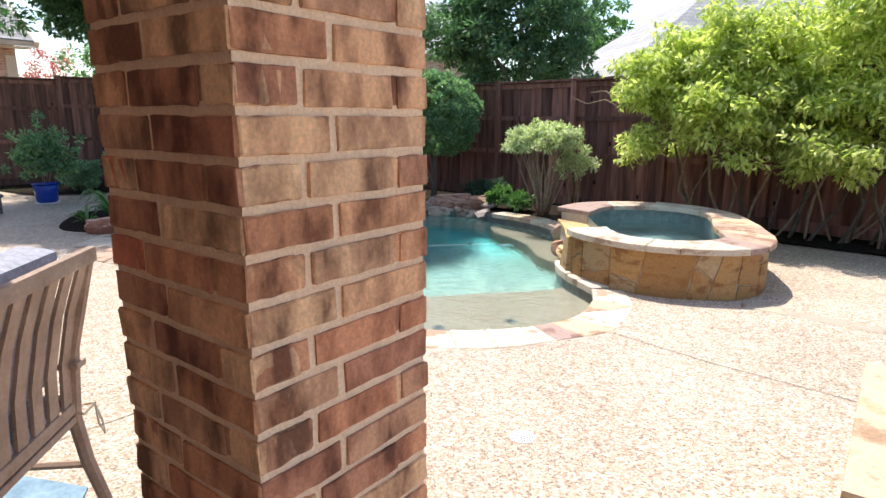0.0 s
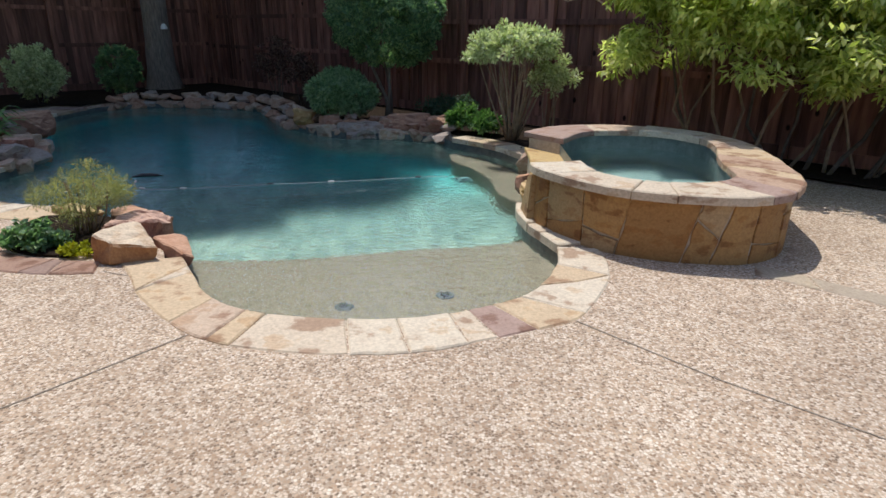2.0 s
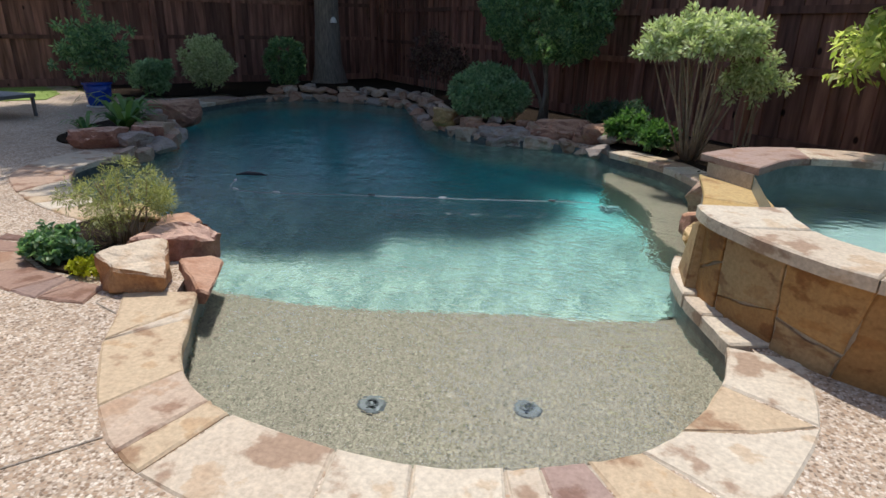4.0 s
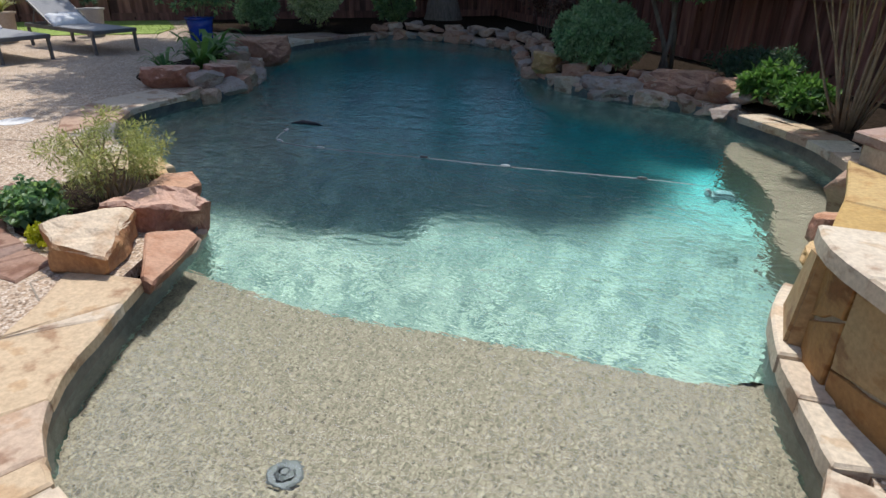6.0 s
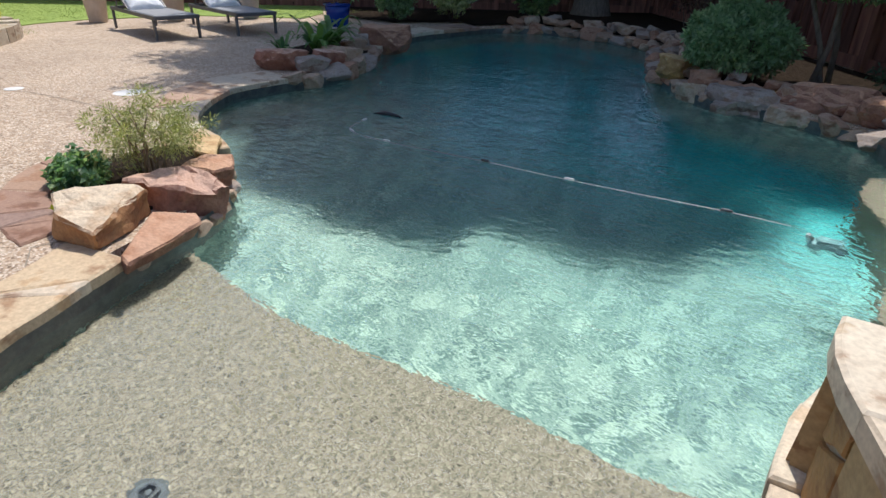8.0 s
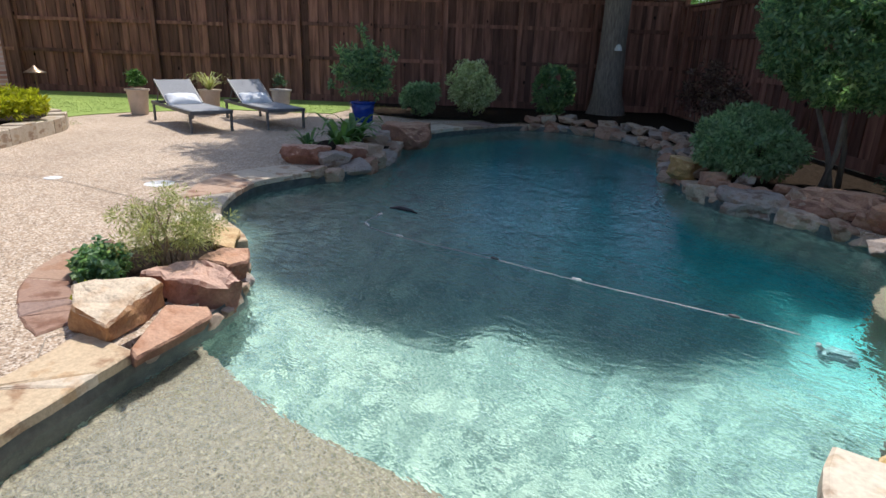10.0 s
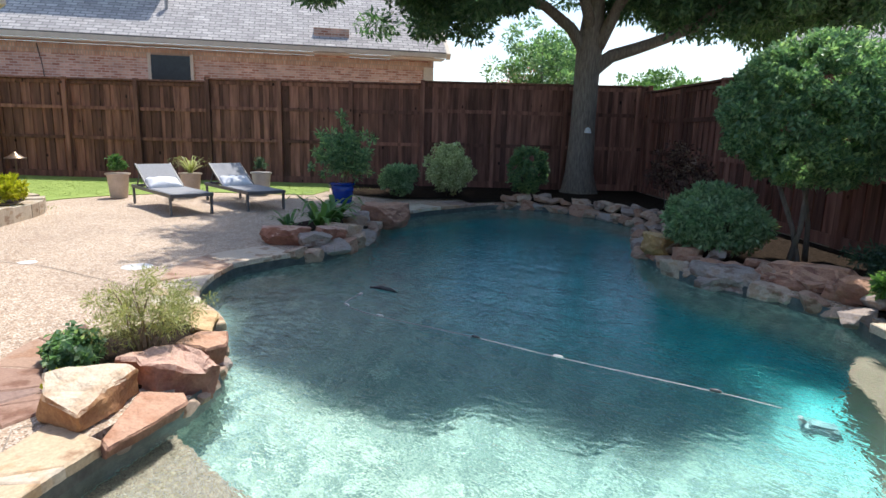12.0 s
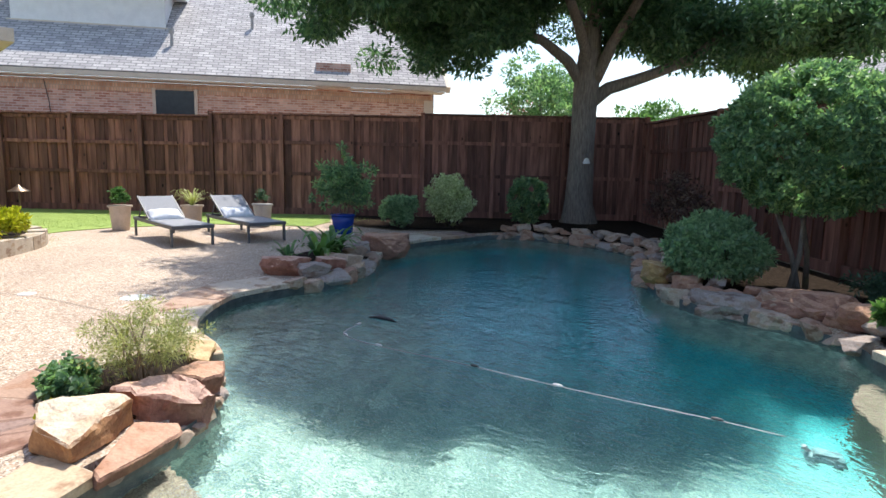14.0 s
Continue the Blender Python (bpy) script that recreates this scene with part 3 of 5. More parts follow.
FENCE_L, FENCE_R = Vector((-0.697, -0.717, 0)), Vector((0.7373, -0.6756, 0))
WATER_Z, SHELF_Z = -0.115, -0.27
SPA_OUT = [(1.25, 6.34), (1.283, 6.17), (1.494, 5.813), (1.75, 5.538), (2.097, 5.382), (2.365, 5.337), (2.643, 5.33), (2.943, 5.466), (3.135, 5.678), (3.269, 5.926), (3.373, 6.328), (3.486, 6.91), (3.502, 7.611), (3.126, 8.239), (2.534, 8.565), (1.791, 8.409), (1.402, 7.981)]
SPA_IN = [(1.705, 6.454), (1.731, 6.153), (1.796, 5.98), (2.009, 5.796), (2.223, 5.732), (2.561, 5.788), (2.782, 5.994), (2.828, 6.168), (2.925, 6.654), (3.135, 7.236), (3.148, 7.629), (2.881, 8.012), (2.484, 8.116), (2.061, 8.014), (1.748, 7.539)]
SPA_HOLE = offset(curve(SPA_IN, 0.15), 0.05)

# ---- ground, deck, lawn, beds ----
bm = filled(bmesh.new(), [[(-400, -400), (400, -400), (400, 400), (-400, 400)], offset(POOL, 0.12, True), SPA_HOLE], -0.07)
tagged(mesh_ob("ground", bm, M_GROUND), "dry grassy ground reaching far beyond the fence", "ground", kind="structure")

bm = filled(bmesh.new(), [[(-22, -8), (14, -8), (14, 22), (-22, 22)], offset(POOL, 0.09, True), SPA_HOLE], 0.0)
res = bmesh.ops.extrude_face_region(bm, geom=bm.faces[:])
for v in [g for g in res["geom"] if isinstance(g, bmesh.types.BMVert)]:
    v.co.z -= 0.06
bmesh.ops.recalc_face_normals(bm, faces=bm.faces)
deck = tagged(mesh_ob("pavement", bm, M_DECK), "pale exposed pebble concrete pool deck", "pool deck", kind="structure")


def strip(pts, width=0.008):
    a, b = offset(pts, width / 2), offset(pts, -width / 2)
    bm = bmesh.new()
    va, vb = [bm.verts.new((*p, 0.0035)) for p in a], [bm.verts.new((*p, 0.0035)) for p in b]
    for i in range(len(pts) - 1):
        bm.faces.new((va[i], va[i + 1], vb[i + 1], vb[i]))
    return part("control_joint", bm, M_LINE, deck, "dark sealed joint in the concrete")


for joint in ([(-0.753, 4.287), (-1.178, 3.742), (-3.273, 1.091)], [(1.32, 4.505), (1.865, 3.927), (2.356, 3.502), (4.909, 1.309)], [(-3.731, 6.436), (-5.313, 5.945), (-6.218, 5.389), (-8.727, 3.818)], [(-4.964, 8.182), (-6.545, 7.527), (-7.451, 7.527), (-8.051, 6)], [(-1.636, 5.302), (-1.658, 5.127), (-1.462, 5.062)]):
    strip(joint)

LAWN = [(-10.473, 6.273), (-11.149, 7.364), (-11.345, 8.291), (-11.018, 10.036), (-9.491, 11.564), (-10.145, 12.436), (-11.564, 13.309), (-21.818, 2.836), (-19.636, -2.182), (-12, 2.182)]
bm = prism(bmesh.new(), LAWN, -0.03, 0.014)
tagged(mesh_ob("lawn", bm, M_LAWN), "short bright green lawn along the fence", "lawn", kind="structure")
rng = np.random.default_rng(5)
tri_pts = []
while len(tri_pts) < 26000:
    x, y = rng.uniform(-22, -9), rng.uniform(2, 13.5)
    if y - x < 24.6 and x < -9.6 - 0.5 * max(0, 6.5 - y) and (x < -11.2 or y > 9.5 or y < 9) and not (x > -11.4 and 7 < y < 10.6):
        tri_pts.append((x, y, 0.03))
tagged(new("grass", leaf_mesh("grass", tri_pts, 0.03, M_LAWN, 6, aspect=5, up=0.1, outward=np.tile([0, 0, 1.0], (len(tri_pts), 1)))), "short mown grass blades on the lawn", "grass", kind="stuff")

back = offset(curve(RIGHT + ROCKS_R + [FAR[0]], 0.3), 0.14)
BED = back + [(-7.2, 13.636), (-7.964, 12.545), (-9.055, 12.327), (-11.127, 13.527), (-6.055, 18.873), (11.236, 3.164), (7.636, 5.345), (5.542, 7.091), (4.429, 7.996), (3.818, 8.564), (2.945, 9.164), (1.855, 9.218)]
bm = filled(bmesh.new(), [BED], 0.0)
bmesh.ops.subdivide_edges(bm, edges=bm.edges[:], cuts=3, use_grid_fill=True)
for v in bm.verts:
    v.co.z = 0.03 + 0.02 * noise.noise(v.co * 1.7)
tagged(mesh_ob("garden_bed", bm, M_SOIL), "dark mulched planting bed along the fence", "garden bed", kind="structure")
for pts in ([(-1.745, 5.727), (-2.04, 5.367), (-2.509, 5.476), (-2.727, 5.782), (-2.782, 6.273), (-2.127, 6.24)], [(-5.945, 8.673), (-5.182, 8.4), (-4.8, 8.836), (-5.182, 9.709), (-5.891, 10.364), (-6.491, 10.145)]):
    bm = prism(bmesh.new(), curve(pts, 0.2, True), -0.03, 0.02)
    tagged(mesh_ob("garden_bed", bm, M_SOIL), "small dark soil pocket between pool rocks", "garden bed", kind="structure")

# ---- pool ----
pool = thing("swimming_pool", "freeform swimming pool with slate waterline and aqua plaster", "swimming pool", kind="structure")


def wall_loop(bm, line, z0, z1, closed=True):
    n = len(line)
    hi = [bm.verts.new((x, y, z1)) for x, y in line]
    lo = [bm.verts.new((x, y, z0(x, y) if callable(z0) else z0)) for x, y in line]
    for i in range(n if closed else n - 1):
        j = (i + 1) % n
        bm.faces.new((hi[j], hi[i], lo[i], lo[j]))
    return bm


def floor_z(x, y):
    return -0.72 - 0.165 * max(0.0, y - 5.9)


part("waterline_tile", wall_loop(bmesh.new(), POOL, -0.26, -0.035), M_TILE, pool, "dark slate waterline band")
part("pool_wall", wall_loop(bmesh.new(), POOL, floor_z, -0.26), M_PLASTER, pool, "aqua plaster wall under water, caustics and water tint painted in")
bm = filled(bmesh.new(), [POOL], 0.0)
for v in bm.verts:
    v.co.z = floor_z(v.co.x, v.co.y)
part("pool_floor", bm, M_PLASTER, pool, "aqua plaster floor under water, caustics and water tint painted in")
shelf_line = curve([CLUSTER[-1]] + BEACH + LOW_WALL[1:3], 0.12)
shelf = offset(shelf_line, -0.004) + curve(SHELF_EDGE, 0.15)
bm = prism(bmesh.new(), shelf, -0.85, SHELF_Z)
part("tanning_shelf", bm, M_SHELF, pool, "tan pebble shelf under shallow water")
BENCH = [(1.462, 7.582), (1.538, 8.291), (1.571, 8.836), (1.505, 9.055), (1.287, 9.535), (1.069, 9.818), (0.676, 10.233), (0.655, 9.764), (0.927, 9.273), (1.113, 8.727), (1.178, 8.073)]
bm = prism(bmesh.new(), curve(BENCH, 0.15, True), -1.3, -0.5)
part("bench", bm, M_SHELF, pool, "pale underwater bench")

bm = filled(bmesh.new(), [offset(POOL, -0.001, True)], WATER_Z)
water = tagged(mesh_ob("water", bm, M_WATER, True), "clear rippled turquoise pool water", "water", kind="structure")
water.visible_shadow = False

for at in ((-0.066, 5.03), (0.587, 5.225)):
    d = thing("bubbler_drain", "round dark grey bubbler fitting in the pool shelf", "pool drain", "shelf fittings", at=(*at, SHELF_Z))
    part("flange", lathe(bmesh.new(), [(0.062, -0.002), (0.062, 0.006), (0.052, 0.011)], 24), M_METAL, d)
    part("nozzle", lathe(bmesh.new(), [(0.032, 0.010), (0.030, 0.022), (0.018, 0.024), (0.016, 0.014)], 20), M_DARKPLASTIC, d)
    part("cap", lathe(bmesh.new(), [(0.010, 0.012), (0.010, 0.028)], 12), M_METAL, d)

coping = thing("pool_coping", "mixed cream, tan and mauve flagstone pool coping", "coping", kind="structure")
stones(coping, "coping_stone", offset(curve(BEACH, 0.08), -0.025), curve(BEACH_OUT, 0.08), -0.045, 0.006, 0.42, M_COPING, 3, split=0.6)
lw = curve(LOW_WALL + [SPA_SIDE[0]], 0.08)
stones(coping, "coping_stone", offset(lw, -0.02), offset(lw, 0.2), -0.05, 0.02, 0.33, M_COPING, 7, split=0.0, lift=0.02)
rl = curve(SPA_SIDE[3:] + RIGHT, 0.1)
stones(coping, "coping_stone", offset(rl, -0.03), offset(rl, 0.3), -0.04, 0.03, 0.45, M_COPING, 8, split=0.2)
stones(coping, "coping_stone", offset(curve([(-4.451, 8.182)] + LEFT + [(-2.509, 6.513)], 0.1), -0.025), curve(LEFT_OUT + [(-2.618, 6.109)], 0.1), -0.045, 0.008, 0.42, M_COPING, 9, split=0.25)
fl = curve(FAR + [ROCKS_L[0]], 0.12)
stones(coping, "coping_stone", offset(fl, -0.03), offset(fl, 0.5), -0.045, 0.012, 0.5, M_COPING, 10, split=0.2)
pad = thing("flagstone_paving", "small curved pad of reddish brown flagstones", "paving", kind="structure")
stones(pad, "paver", curve([(-2.727, 5.782), (-2.64, 5.564), (-2.4, 5.4), (-2.04, 5.324), (-1.767, 5.302)], 0.06), curve([(-3.109, 5.782), (-2.967, 5.433), (-2.564, 5.16), (-2.051, 5.062), (-1.702, 5.084)], 0.06), -0.02, 0.006, 0.22, M_PAD, 12, split=0.5)
stones(pad, "paver", curve([(2.727, 5.4), (3.109, 5.084), (3.709, 4.582), (5.018, 3.6)], 0.1), curve([(2.64, 5.215), (3.011, 4.909), (3.6, 4.407), (4.909, 3.404)], 0.1), -0.02, 0.005, 0.4, M_STRIP, 13, split=0.1)

# ---- spa ----
spa = thing("spa", "raised round spa clad in rust and tan flagstone", "spa")
so, si = curve(SPA_OUT, 0.08), curve(SPA_IN, 0.08)
wall_o, wall_i = offset(so, -0.075), offset(si, 0.03)
bm = prism(bmesh.new(), wall_o + wall_i[::-1], -0.5, 0.44)
part("spa_wall", bm, M_MORTAR, spa)
face = offset(so, -0.074)
FACE_LEN = length(face)
face = resample(face, 301)


def on_face(x, out):
    """A plan point at x metres along the spa's face, out metres proud of it."""
    i = min(max(x / FACE_LEN, 0.0), 0.9999) * 300
    k = int(i)
    p, q = Vector(face[k]), Vector(face[k + 1])
    t = (q - p).normalized()
    return p.lerp(q, i - k) + Vector((t.y, -t.x)) * out


def veneer_piece(corners, seed):
    """One irregular slab of cladding over a polygon of (along, height)."""
    rng = random.Random(seed)
    n = len(corners)
    mid = sum((Vector(c) for c in corners), Vector((0, 0))) / n
    ringed = []
    for i in range(n):
        p, q = Vector(corners[i]), Vector(corners[(i + 1) % n])
        for k in range(4):
            w = p.lerp(q, k / 4) + Vector((rng.uniform(-0.008, 0.008), rng.uniform(-0.008, 0.008)))
            ringed.append(w + (mid - w).normalized() * 0.006)
    proud = rng.uniform(0.008, 0.016)
    c = on_face(mid.x, 0)
    bm = bmesh.new()
    rows = []
    for shrink, out in ((0.0, -0.004), (0.0, proud - 0.006), (0.05, proud)):
        row = []
        for w in ringed:
            w2 = w.lerp(mid, shrink)
            p = on_face(w2.x, out)
            row.append(bm.verts.new((p.x - c.x, p.y - c.y, w2.y)))
        rows.append(row)
    m = len(ringed)
    for lo, hi in zip(rows, rows[1:]):
        for k in range(m):
            bm.faces.new((lo[k], lo[(k + 1) % m], hi[(k + 1) % m], hi[k]))
    p = on_face(mid.x, proud + 0.003)
    hub = bm.verts.new((p.x - c.x, p.y - c.y, mid.y))
    for k in range(m):
        bm.faces.new((rows[2][k], rows[2][(k + 1) % m], hub))
    bmesh.ops.recalc_face_normals(bm, faces=bm.faces)
    part("veneer_stone", bm, M_VENEER, spa).location = (c.x, c.y, 0)


rng = random.Random(21)
x0, x1, k = 0.0, 0.0, 0
while x0 < FACE_LEN - 0.2:
    w = rng.uniform(0.2, 0.42)
    y0, y1 = x0 + w + rng.uniform(-0.06, 0.06), x1 + w + rng.uniform(-0.06, 0.06)
    y0, y1 = min(y0, FACE_LEN), min(y1, FACE_LEN)
    lo, hi = -0.03, 0.442
    if rng.random() < 0.55:
        a, b = rng.uniform(0.1, 0.33), rng.uniform(0.1, 0.33)
        fa, fb = (a - lo) / (hi - lo), (b - lo) / (hi - lo)
        left, right = (x0 + (x1 - x0) * fa, a), (y0 + (y1 - y0) * fb, b)
        veneer_piece([(x0, lo), (y0, lo), right, left], 500 + k)
        veneer_piece([left, right, (y1, hi), (x1, hi)], 700 + k)
    else:
        veneer_piece([(x0, lo), (y0, lo), (y1, hi), (x1, hi)], 500 + k)
    x0, x1, k = y0, y1, k + 1
bm = prism(bmesh.new(), offset(wall_i, 0.02, True)[::-1], -0.5, -0.46)
part("spa_floor", bm, M_SPA_PLASTER, spa)
bm = wall_loop(bmesh.new(), offset(wall_i, -0.004), -0.46, 0.435)
part("spa_tile", bm, M_SPA_TILE, spa, "grey green tiled inner wall")
SPILL = [(1.31, 6.34), (1.42, 7.2), (1.46, 7.96), (1.78, 7.54), (1.78, 7.0), (1.73, 6.45)]
part("spillway_wall", prism(bmesh.new(), SPILL, -1.2, 0.3), M_MORTAR, spa)
stones(spa, "spillway_stone", curve([(1.27, 6.36), (1.38, 7.2), (1.42, 7.98)], 0.1), curve([(1.74, 6.45), (1.8, 7.0), (1.80, 7.54)], 0.1), 0.295, 0.33, 0.75, M_YELLOWSTONE, 34, split=0.0)
bm = bmesh.new()
lo = [bm.verts.new(p) for p in ((1.25, 6.3, -0.06), (1.23, 6.66, -0.06), (1.38, 6.72, -0.06), (1.4, 6.3, -0.06))]
hi = [bm.verts.new(p) for p in ((1.28, 6.3, 0.42), (1.27, 6.5, 0.36), (1.36, 6.56, 0.36), (1.38, 6.3, 0.42))]
for k in range(4):
    bm.faces.new((lo[k], lo[(k + 1) % 4], hi[(k + 1) % 4], hi[k]))
bm.faces.new(hi)
bm.faces.new(lo[::-1])
bmesh.ops.recalc_face_normals(bm, faces=bm.faces)
bmesh.ops.bevel(bm, geom=bm.edges[:], offset=0.012, segments=2, affect="EDGES")
part("wing_stone", bm, M_VENEER, spa, "leaning rust brown stone beside the spillway")
# raised block added in place of the sunlit patch on the spa floor
part("sun_patch_step", prism(bmesh.new(), [(2.29, 5.93), (2.84, 6.18), (3.0, 6.85), (2.7, 6.95), (2.15, 6.5)], -0.45, 0.02), M_SPA_PLASTER, spa)
stones(spa, "coping_stone", si, so, 0.438, 0.495, 0.55, M_COPING, 31, split=0.35, lift=0.012)
bm = filled(bmesh.new(), [offset(wall_i, 0.01)], 0.3)
spa_water = part("spa_water", bm, M_WATER, spa, "clear still spa water", True)
spa_water.visible_shadow = False
for at, size, seed, material in (((1.38, 6.98, 0.12), (0.1, 0.16, 0.07), 300, M_SAND_OCHRE), ((1.5, 8.12, 0.12), (0.13, 0.15, 0.2), 301, M_ROCK), ((1.4, 7.3, 0.02), (0.08, 0.18, 0.1), 302, M_SAND_OCHRE), ((1.42, 7.72, 0.0), (0.1, 0.17, 0.13), 303, M_SAND_RUST)):
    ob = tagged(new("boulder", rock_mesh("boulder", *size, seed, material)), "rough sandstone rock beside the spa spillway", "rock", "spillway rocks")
    ob.location = at

# ---- fence ----


def fence_run(name, start, way, length_, top, spacing, first, label, seed):
    """Posts, rails, cap and single boards from a corner; top gives the height along the run."""
    rng = random.Random(seed)
    run = thing(name, label, "fence", kind="structure")
    inward = Vector((-way.y, way.x, 0))
    if inward.dot(Vector((0, 5, 0)) - start) < 0:
        inward = -inward
    ang = math.degrees(math.atan2(way.y, way.x))
    board = bmesh.new()
    box(board, 0.135, 0.018, 1.0, (0, 0, 0.5))
    bo = mesh_ob("board", board, M_FENCE)
    me = bo.data
    bpy.data.objects.remove(bo)
    s, k = 0.07, 0
    while s < length_:
        h = top(s)
        p = start + way * s - inward * (0.032 + 0.024 * (k % 2))
        ob = new("board", me)
        ob.parent = run
        ob.matrix_basis = pose(p.x, p.y, -0.06, 0, 0, ang + rng.uniform(-0.5, 0.5)) @ Matrix.Diagonal((rng.uniform(1.02, 1.14), 1, h + 0.04, 1))
        s += 0.125
        k += 1
    bm = bmesh.new()
    box(bm, 0.11, 0.11, top(0) + 0.12, (0, 0, (top(0) + 0.12) / 2 - 0.1), bevel=0.008)
    ob = part("fence_post", bm, M_FENCE, run)
    ob.matrix_basis = pose(*(start + inward * 0.05), 0, 0, ang)
    s = first
    last = 0.0
    while s < length_:
        p = start + way * s + inward * 0.03
        h = max(top(s - 0.1), top(s + 0.1))
        bm = bmesh.new()
        box(bm, 0.105, 0.105, h + 0.12, (0, 0, (h + 0.12) / 2 - 0.1), bevel=0.008)
        ob = part("fence_post", bm, M_FENCE, run)
        ob.matrix_basis = pose(p.x, p.y, 0, 0, 0, ang)
        mid = (last + s) / 2
        for z, sz, sy in ((top(mid) - 0.02, 0.04, 0.14), (top(mid) - 0.10, 0.09, 0.03), (top(mid) - 0.72, 0.085, 0.04), (top(mid) * 0.41, 0.085, 0.04), (0.09, 0.16, 0.03)):
            q = start + way * mid + inward * (0.0 if sy < 0.1 else 0.02)
            bm = bmesh.new()
            box(bm, s - last - (0.11 if sy < 0.1 else 0.0), sy, sz, (0, 0, z))
            ob = part("rail" if sy < 0.1 else "fence_cap", bm, M_FENCE, run)
            ob.matrix_basis = pose(q.x, q.y, 0, 0, 0, ang)
        last = s
        s += spacing
    return run


fence_run("fence_left", FENCE_CORNER, FENCE_L, 26.0, lambda s: 2.618 if s < 5.6 else (2.553 if s < 11.0 else 2.476), 1.79, 0.27, "tall dark brown stained cedar fence with capped posts", 1)
fence_run("fence_right", FENCE_CORNER, FENCE_R, 23.0, lambda s: 2.487 if s < 5.6 else 2.356, 1.8, 0.38, "tall dark brown stained cedar fence in tree shade", 2)

# ---- brick column, porch and low wall ----
COL_U, COL_V = Vector((0.58, 0.815, 0)), Vector((-0.815, 0.58, 0))
COL_AT, COL_W = Vector((-0.153, 0.753, 0)), 0.385
col_ang = math.degrees(math.atan2(COL_U.y, COL_U.x))
column = thing("brick_column", "square porch column of mottled red and brown brick", "column", at=tuple(COL_AT), turn=col_ang)
bm = bmesh.new()
box(bm, COL_W - 0.003, COL_W - 0.003, 2.82, (COL_W / 2, COL_W / 2, 1.41))
part("mortar", bm, M_JOINT, column, "pale pinkish mortar")
COURSE, JOINT = 0.0667, 0.0145
brick_meshes = {}


def brick_mesh(w, d, seed):
    key = (round(w, 3), round(d, 3), seed)
    if key not in brick_meshes:
        rng = random.Random(seed * 7 + int(w * 1000))
        bm = bmesh.new()
        box(bm, w, d, COURSE - JOINT, (0, 0, 0), bevel=0.004)
        bmesh.ops.subdivide_edges(bm, edges=[e for e in bm.edges if e.calc_length() > 0.06], cuts=5)
        off = Vector((seed * 5.3, w * 40, 0))
        for v in bm.verts:
            wave = Vector((noise.noise(v.co * 30 + off), noise.noise(v.co * 30 - off), noise.noise(v.co * 34 + off * 2)))
            v.co += wave * 0.0022 + Vector((rng.uniform(-1, 1), rng.uniform(-1, 1), rng.uniform(-1, 1))) * 0.0012
        ob = mesh_ob("brick", bm, M_BRICK)
        brick_meshes[key] = ob.data
        bpy.data.objects.remove(ob)
    return brick_meshes[key]


rng = random.Random(4)
for row in range(42):
    z = (row + 0.5) * COURSE
    lens = [0.10, 0.185, 0.074] if row % 2 else [0.16, 0.212]
    for side in range(4):
        x = 0.0
        for i, w in enumerate(lens):
            ob = new("brick", brick_mesh(w, 0.09, rng.randrange(6)))
            ob.parent = column
            sink = rng.uniform(-0.0015, 0.002)
            ob.matrix_basis = pose(COL_W / 2, COL_W / 2, 0, 0, 0, 90 * side) @ pose(-COL_W / 2 + x + w / 2, -COL_W / 2 + 0.045 - 0.004 + sink, z + rng.uniform(-0.001, 0.001), 0, 0, rng.uniform(-0.4, 0.4))
            x += w + JOINT

# porch roof over the start of the walk and dark house behind, unseen, added to shade the column
porch = thing("porch_roof", "plain painted porch roof over the patio, unseen, shading the column", "roof", kind="structure", at=tuple(COL_AT + COL_U * 0.46), turn=col_ang)
bm = bmesh.new()
box(bm, 3.2, 7.0, 0.22, (-1.6, 1.7, 2.93))
part("soffit", bm, M_CEIL, porch)
wall = thing("wall_house", "unseen plain brick wall behind the patio, dark to shade the column", "wall", kind="structure", at=tuple(COL_AT - COL_U * 2.6), turn=col_ang - 90)
bm = bmesh.new()
box(bm, 18.0, 0.25, 3.2, (0, 0, 1.55))
part("wall_face", bm, M_HOUSEBRICK, wall)

low = thing("stone_wall", "low wall of pale chopped limestone with a flat cap", "stone wall", at=(2.149, 2.76, 0), turn=col_ang)
rng = random.Random(8)
for z0, z1 in ((-0.03, 0.2), (0.2, 0.43)):
    y = 0.0
    while y > -1.0:
        w = rng.uniform(0.22, 0.38)
        bm = bmesh.new()
        box(bm, 1.25, w - 0.008, z1 - z0 - 0.008, (-0.625 + rng.uniform(-0.008, 0.008), y - w / 2, (z0 + z1) / 2), bevel=0.012)
        part("block", bm, M_STONEW, low)
        y -= w
bm = bmesh.new()
box(bm, 1.32, 1.2, 0.06, (-0.63, -0.56, 0.462), bevel=0.012)
part("cap_stone", bm, M_COPING, low)

# ---- teak chair and rug ----
rug = tagged(mesh_ob("rug", prism(bmesh.new(), [(-3.709, 0.436), (-1.091, 0.982), (-1.549, 2.345), (-3.927, 2.836)], 0.001, 0.012), M_CUSHION), "blue and white outdoor rug on the patio", "rug")
chair = thing("patio_chair", "weathered teak patio chair with slatted curved back", "chair", at=(-1.407, 1.898, 0.013), turn=98)
